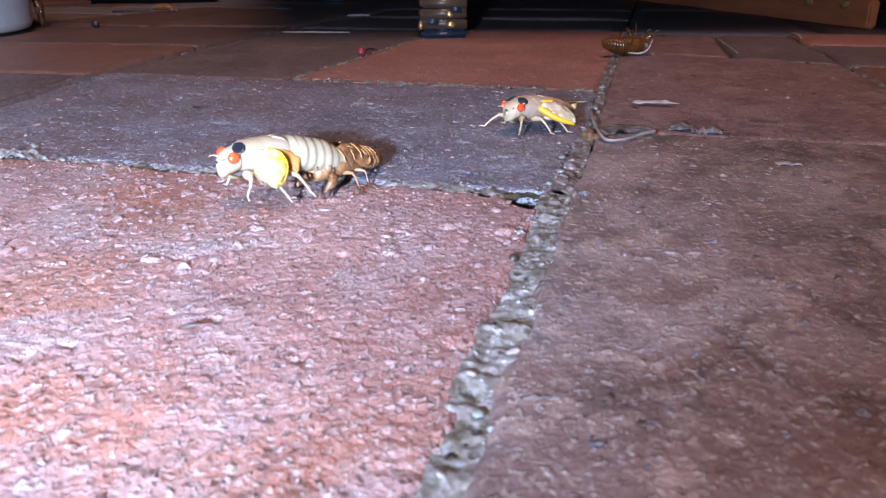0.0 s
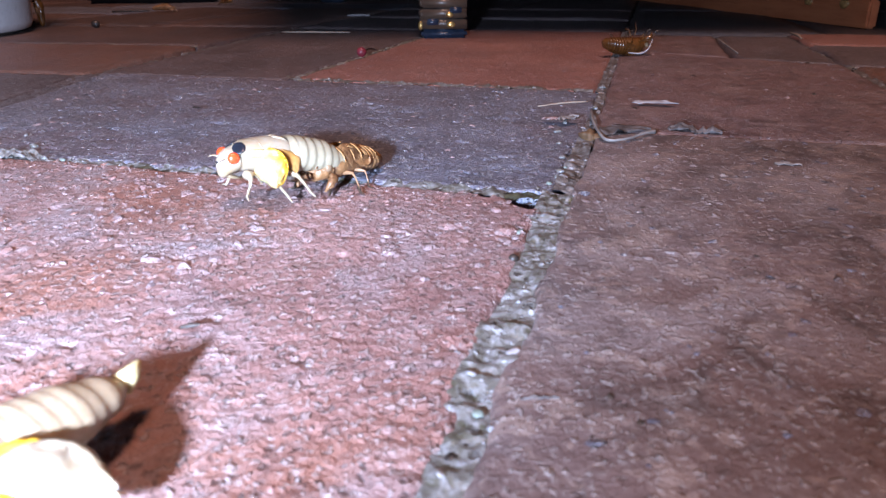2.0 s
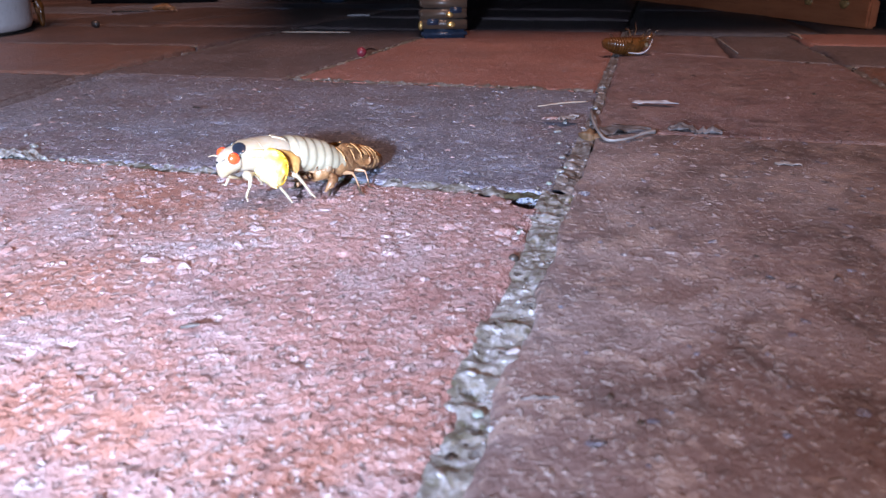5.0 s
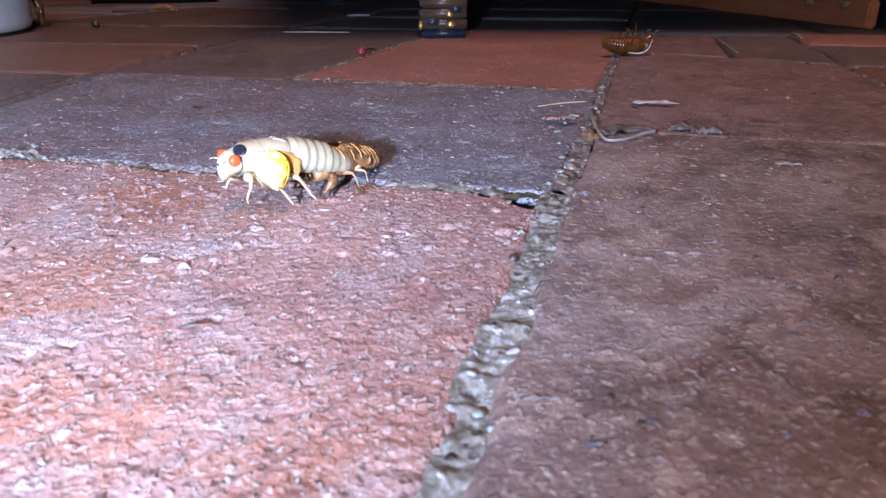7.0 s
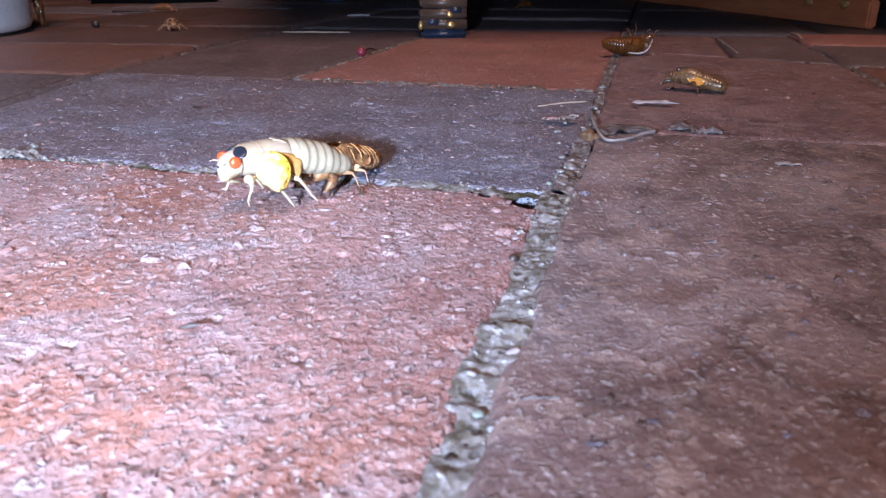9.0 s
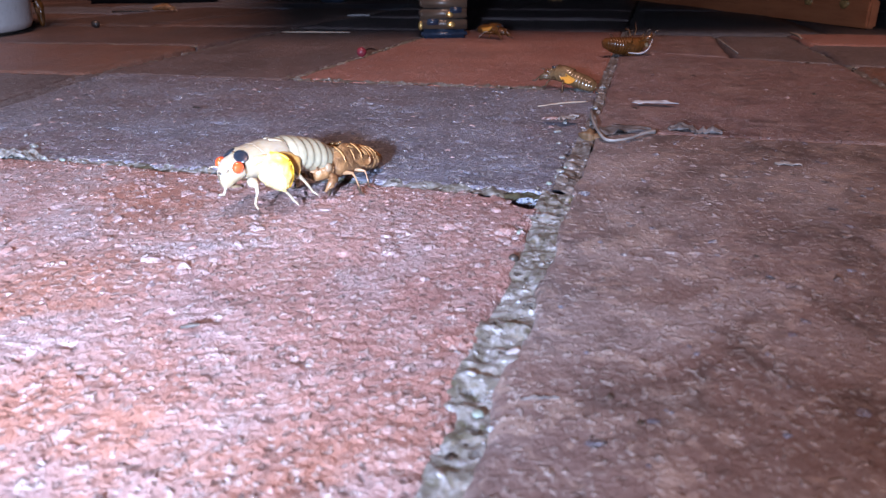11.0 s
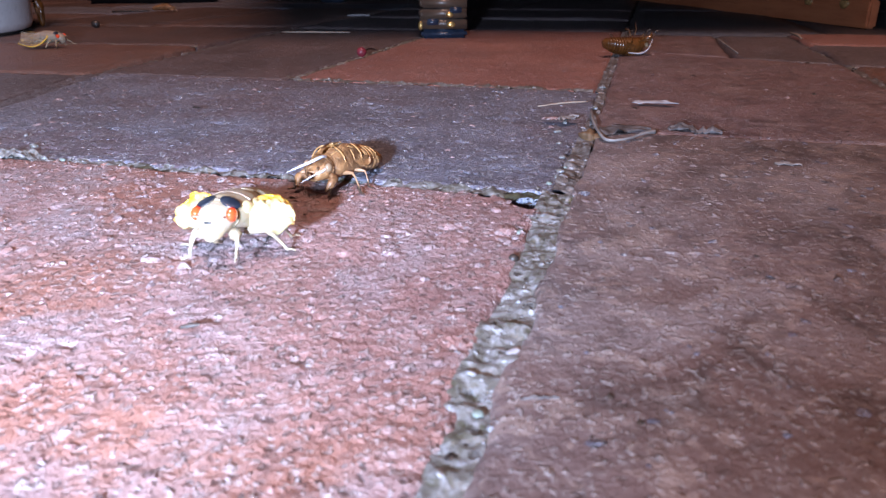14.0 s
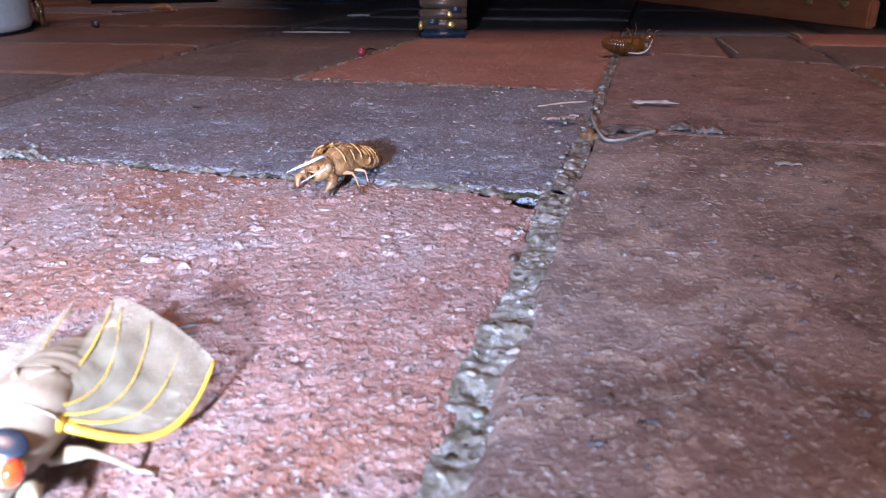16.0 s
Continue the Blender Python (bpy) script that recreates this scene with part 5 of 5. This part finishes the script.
rng = random.Random(11)
PEBBLES = [(-90.2, 150.2, 1.5, MORTAR), (-82.7, 139.0, 1.9, MORTAR), (-79.5, 131.0, 1.7, PEBBLE), (-76.0, 130.4, 1.6, MORTAR), (-83.5, 131.5, 1.7, MORTAR), (-72.0, 129.0, 1.5, PEBBLE),
           (15.5, 108.5, 1.0, MORTAR), (17.5, 111.0, 1.3, PEBBLE), (19.5, 114.5, 1.6, MORTAR), (20.5, 118.0, 1.7, MORTAR), (13.0, 107.0, 0.9, MORTAR), (22.0, 121.0, 1.0, PEBBLE),
           (8.6, 79.0, 1.5, SEED), (5.0, 62.0, 1.2, SEED), (6.4, 56.5, 1.6, CHALK), (10.4, 88.0, 1.5, PEBBLE), (25.0, 150.0, 1.4, MORTAR), (23.8, 139.0, 1.2, MORTAR), (28.0, 158.5, 1.4, MORTAR),
           (38.5, 176.0, 1.8, MORTAR), (42.5, 190.0, 1.6, MORTAR), (47.0, 208.0, 1.8, MORTAR), (55.0, 240.0, 1.8, MORTAR), (22.4, 128.0, 1.0, MORTAR), (2.6, 47.0, 1.3, PEBBLE)]
for x, y, r, stuff in PEBBLES:
    bm = bmesh.new()
    ball(bm, (0, 0, r * 0.12), (r * rng.uniform(0.35, 0.6), r * rng.uniform(0.3, 0.45), r * rng.uniform(0.2, 0.32)), 12, 0.9, rng.uniform(0, 50))
    ob = tagged(part("grit", bm, stuff), "small stone grit lying on the brick joint", "stone", "grit on the paving")
    ob.matrix_world = pose(x * MM, y * MM, -0.0002, 0, 0, rng.uniform(0, 180))


# ---- what moves ----
def placed(x, y, heading, nose=0.0, lift=0.0, side=0.0):
    """A pose from millimetres on the ground, the heading, and by how many degrees the head is raised."""
    s = 3 * math.sin(radians(nose)) * MM
    return pose(x * MM + s * math.cos(radians(heading)), y * MM + s * math.sin(radians(heading)), lift * MM + 0.0003, side, -nose, heading)


def travel(thing, rows):
    walk(thing, [(t, placed(*r)) for t, *r in rows])


def stride(limbs, spans, swing=16.0, drop=(), spread=(), rear=()):
    """Alternate steps of six legs through spans of time; drop: rows of (seconds, degrees by which the feet hang lower); spread: the same for the fore legs turned outwards."""
    for k, leg in enumerate(limbs):
        home = leg.location.copy()
        side = 1 if home.y > 0 else -1
        times = {0.0: 0.0, 16.0: 0.0}
        for a, b in spans:
            n = int(round((b - a) / 0.1))
            for i in range(n + 1):
                times[round(a + i * 0.1, 2)] = 0.0 if i in (0, n) else swing * (1 if (i + k + k // 2) % 2 else -1)
        low = dict(rear if rear and k > 1 else drop)
        rows = []
        for t in sorted(set(times) | set(low) | set(dict(spread))):
            known = sorted(low)
            d = float(np.interp(t, known, [low[q] for q in known])) if known else 0.0
            turn = times.get(t, 0.0)
            lift = 8.0 if turn * side > 0 and turn else 0.0
            out = float(np.interp(t, [q[0] for q in spread], [q[1] for q in spread])) if spread and k < 2 else 0.0
            rows.append((t, pose(home.x, home.y, home.z, (lift - d) * side, 0, turn + out * side)))
        walk(leg, rows)


def motions():
    travel(teneral, [(0.0, 20.3, 152.0, 219, 5), (0.1, 20.3, 152.0, 219, 5), (0.2, 14.5, 144.0, 224, 5), (0.3, 9.0, 135.0, 230, 6), (0.4, 3.4, 124.0, 240, 6),
                     (0.5, 0.6, 117.5, 243, 8), (0.9, -0.5, 117.0, 243, 8), (1.0, -4.8, 115.5, 245, 5), (1.1, -4.9, 115.0, 245, 5), (1.2, -5.4, 102.0, 242, 6),
                     (1.3, -6.0, 86.0, 241, 7), (1.4, -6.2, 85.5, 241, 7), (1.5, -10.7, 72.4, 244, 8), (1.6, -11.0, 72.0, 244, 8), (1.7, -15.1, 59.4, 250, -2),
                     (1.8, -21.6, 46.4, 247, -2), (1.9, -22.0, 46.0, 247, -2), (2.0, -29.4, 35.0, 245, 1), (2.1, -29.8, 34.6, 245, 1), (2.2, -39.0, 25.0, 236, 0),
                     (2.4, -62.0, -4.0, 232, 0), (3.0, -130.0, -70.0, 228, 0), (16.0, -150.0, -90.0, 228, 0)])
    stride(teneral_legs, [(0.0, 0.6), (0.9, 2.4)])
    travel(moulting, [(0.0, -25.6, 103.8, 217, 2, 2.4), (4.2, -25.6, 103.8, 217, 2, 2.4), (6.3, -25.4, 103.4, 217, 2, 2.3), (8.0, -25.3, 103.0, 218, 1, 2.2),
                      (9.2, -25.2, 102.6, 219, 1, 2.2), (11.3, -25.6, 101.6, 230, -6, 2.6), (11.6, -24.3, 97.2, 230, -16, 3.2), (11.8, -22.6, 95.2, 229, -23, 3.7),
                      (12.0, -21.9, 94.8, 229, -34, 4.4), (12.2, -22.2, 94.6, 229, -32, 4.3), (12.4, -23.2, 91.4, 234, -20, 3.0, -8), (12.5, -24.7, 88.8, 243, -10, 2.0, -12),
                      (12.6, -27.0, 84.2, 263, 0, 0.3), (12.8, -26.2, 81.4, 264, -1, 0.3), (13.8, -26.2, 81.4, 264, -1, 0.3), (14.0, -25.6, 83.4, 262, 10, 0.3), (14.2, -27.4, 82.2, 257, 8, 0.3),
                      (14.3, -25.8, 74.4, 257, 6, 0.2), (14.4, -30.6, 69.4, 262, 3, 0.1), (14.5, -33.0, 49.4, 264, 3, 0.0), (14.6, -39.0, 40.6, 256, 2, 0.0),
                      (14.7, -52.0, 22.0, 244, 0, 0.0), (14.9, -80.0, -10.0, 236, 0, 0.0), (15.4, -140.0, -60.0, 232, 0, 0.0), (16.0, -160.0, -80.0, 232, 0, 0.0)])
    stride(moulting_legs, [(11.3, 11.8), (12.1, 12.7), (13.9, 15.0)], 12.0, [(0.0, 24), (11.3, 24), (12.0, 14), (12.4, 14), (12.6, 4), (12.8, 4), (13.8, 4), (14.0, 14), (14.3, 9), (14.5, 2), (16.0, 0)],
           [(0.0, 52), (11.3, 46), (11.6, 10), (12.6, -20), (16.0, -20)], [(0.0, 24), (11.3, 30), (11.6, 40), (12.0, 56), (12.2, 56), (12.4, 44), (12.6, 8), (12.8, 6), (16.0, 0)])
    bend = next(c for c in moulting.children if c.name.startswith("abdomen"))
    walk(bend, [(t, pose(-0.0018, 0, 0.0044, 0, -d, 0)) for t, d in ((0.0, 12), (9.2, 13), (11.3, 18), (11.6, 26), (11.8, 35), (12.0, 52), (12.2, 51), (12.4, 38), (12.5, 16), (12.6, 10), (12.8, 12), (13.8, 12), (14.0, 12), (14.2, 8), (14.4, -2), (14.5, -6), (16.0, -6))])
    lining = next(c for c in shell.children if c.name.startswith("lining_thread"))
    walk(lining, [(t, pose(*lining.location, 0, d * 0.05, d)) for t, d in ((0.0, 195), (12.5, 195), (12.53, 120), (12.57, 50), (12.6, 0), (16.0, 0))])
    for bud in [c for c in moulting.children if c.name.startswith("forewing")]:
        side = 1 if bud.location.y > 0 else -1
        walk(bud, [(t, pose(BUD_HINGE[0] * MM, BUD_HINGE[1] * side * MM, BUD_HINGE[2] * MM, d * side, 0, 0)) for t, d in ((0.0, -30), (9.2, -30), (11.3, -28), (12.0, -26), (12.3, -14), (12.4, 2), (12.5, 10), (12.6, 10), (16.0, 10))])
    travel(pallid, [(0.0, -420.0, 350.0, 360), (13.7, -300.0, 352.0, 360), (13.9, -222.0, 355.0, 356), (14.0, -183.0, 338.0, 352), (14.1, -152.0, 322.0, 354), (14.2, -146.0, 322.0, 354),
            (14.3, -132.0, 320.0, 354), (14.4, -117.0, 315.0, 346), (14.5, -114.0, 300.0, 290), (14.6, -104.0, 293.0, 266), (14.7, -100.0, 284.0, 290), (14.8, -84.0, 262.0, 326),
            (14.9, -66.0, 232.0, 296), (15.0, -59.8, 214.0, 283), (15.1, -57.5, 206.0, 283), (15.2, -53.0, 188.0, 282), (15.3, -47.5, 168.0, 281), (15.4, -43.0, 148.3, 280),
            (15.5, -35.8, 117.0, 272, 4), (15.6, -33.7, 100.3, 270, 4), (15.7, -30.3, 83.4, 270, 3), (15.8, -29.6, 70.6, 268, 0), (15.9, -29.8, 56.6, 265, -2), (16.0, -28.8, 41.6, 271, -4)])
    stride(pallid_legs, [(13.7, 14.2), (14.3, 16.0)])
    travel(black, [(0.0, -420.0, 240.0, 400), (11.8, -290.0, 300.0, 405), (11.9, -236.0, 396.0, 410), (12.0, -217.0, 488.0, 385), (12.05, -200.0, 470.0, 340),
                   (12.1, -175.0, 433.0, 300), (12.2, -143.5, 362.0, 292), (12.3, -113.6, 305.0, 285), (12.4, -83.4, 217.0, 278),
                   (12.5, -65.0, 131.5, 290), (12.6, -36.0, 41.5, 266, -9, 0.5), (12.7, -75.0, -10.0, 235), (13.0, -160.0, -80.0, 225), (16.0, -180.0, -100.0, 225)])
    stride(black_legs, [(11.8, 13.0)])
    travel(crawler, [(0.0, 330.0, 168.0, 182), (8.7, 190.0, 180.0, 176), (8.9, 108.0, 191.0, 160), (9.0, 71.0, 200.0, 146, 8), (9.1, 49.0, 205.0, 140, 9), (9.2, 43.0, 205.0, 140, 10),
                     (11.3, 36.5, 206.0, 141, 11), (11.9, 35.5, 206.0, 143, 10), (12.0, 20.0, 206.0, 164, 4), (12.1, 0.0, 206.5, 177), (12.2, -12.0, 207.0, 178), (12.3, -27.0, 207.5, 182),
                     (12.4, -48.0, 197.0, 194), (12.5, -59.0, 180.0, 200), (12.6, -76.0, 163.0, 200), (12.7, -103.0, 141.0, 212), (12.8, -150.0, 105.0, 214), (16.0, -260.0, 40.0, 214)])
    stride(crawler_legs, [(8.7, 9.2), (11.9, 12.8)], 14.0)
    travel(strayer, [(0.0, 90.0, 900.0, 235), (10.5, 60.0, 470.0, 250), (10.9, 34.0, 378.0, 280), (11.1, 20.0, 360.0, 340), (11.3, 15.5, 358.0, 380), (11.4, 16.0, 359.0, 370), (11.5, 18.0, 361.0, 358), (11.6, 35.0, 360.0, 350),
                     (11.7, 48.7, 345.0, 340), (11.9, 74.0, 319.0, 330), (12.0, 84.0, 296.0, 330), (12.1, 94.4, 272.5, 338), (12.2, 101.0, 250.0, 340), (12.3, 110.0, 214.0, 345),
                     (12.4, 122.0, 197.0, 345), (12.5, 160.0, 180.0, 340), (13.0, 300.0, 140.0, 340), (16.0, 340.0, 120.0, 340)])
    stride(strayer_legs, [(11.0, 13.0)], 14.0)
    travel(planter_nymph, [(0.0, -200.0, 1100.0, 260), (2.4, -225.0, 620.0, 258), (3.0, -240.0, 450.0, 262), (3.1, -241.0, 444.0, 240), (3.3, -240.0, 434.0, 215), (3.5, -238.5, 414.0, 188),
                           (3.7, -240.5, 411.0, 190), (4.0, -242.0, 330.0, 258), (4.6, -330.0, 200.0, 235), (16.0, -420.0, 120.0, 230)])
    stride(planter_nymph_legs, [(2.4, 4.6)], 14.0)
    travel(wanderer, [(0.0, -640.0, 560.0, 350), (8.0, -420.0, 520.0, 345), (8.6, -203.0, 480.0, 288), (8.7, -197.0, 474.0, 282), (8.8, -184.0, 459.0, 284), (8.9, -172.0, 446.0, 286), (9.0, -158.0, 430.0, 296),
                      (9.1, -140.0, 410.0, 310), (9.2, -128.0, 399.0, 316), (9.9, 20.0, 480.0, 370), (10.6, 100.0, 640.0, 430), (16.0, 160.0, 1300.0, 440)])
    travel(straggler, [(0.0, -420.0, 250.0, 30), (3.8, -300.0, 330.0, 20), (3.9, -232.7, 395.1, 18), (4.0, -226.2, 447.0, 20), (4.05, -223.2, 445.0, 95), (4.1, -222.3, 442.4, 178), (4.2, -226.2, 388.0, 190), (4.3, -300.0, 330.0, 150),
                       (4.5, -360.0, 290.0, 80), (11.6, -260.0, 330.0, 50), (11.7, -234.0, 387.0, 50), (11.8, -228.0, 409.0, 20), (11.9, -219.0, 424.0, 10), (11.95, -217.0, 418.0, -60),
                       (12.0, -216.0, 407.0, -130), (12.1, -215.0, 374.0, -165), (12.2, -265.0, 310.0, -165), (16.0, -420.0, 200.0, -165)])
    stride(straggler_legs, [(3.8, 4.4), (11.6, 12.3)], 14.0)
    stride(wanderer_legs, [(8.0, 10.6)], 14.0)


motions()
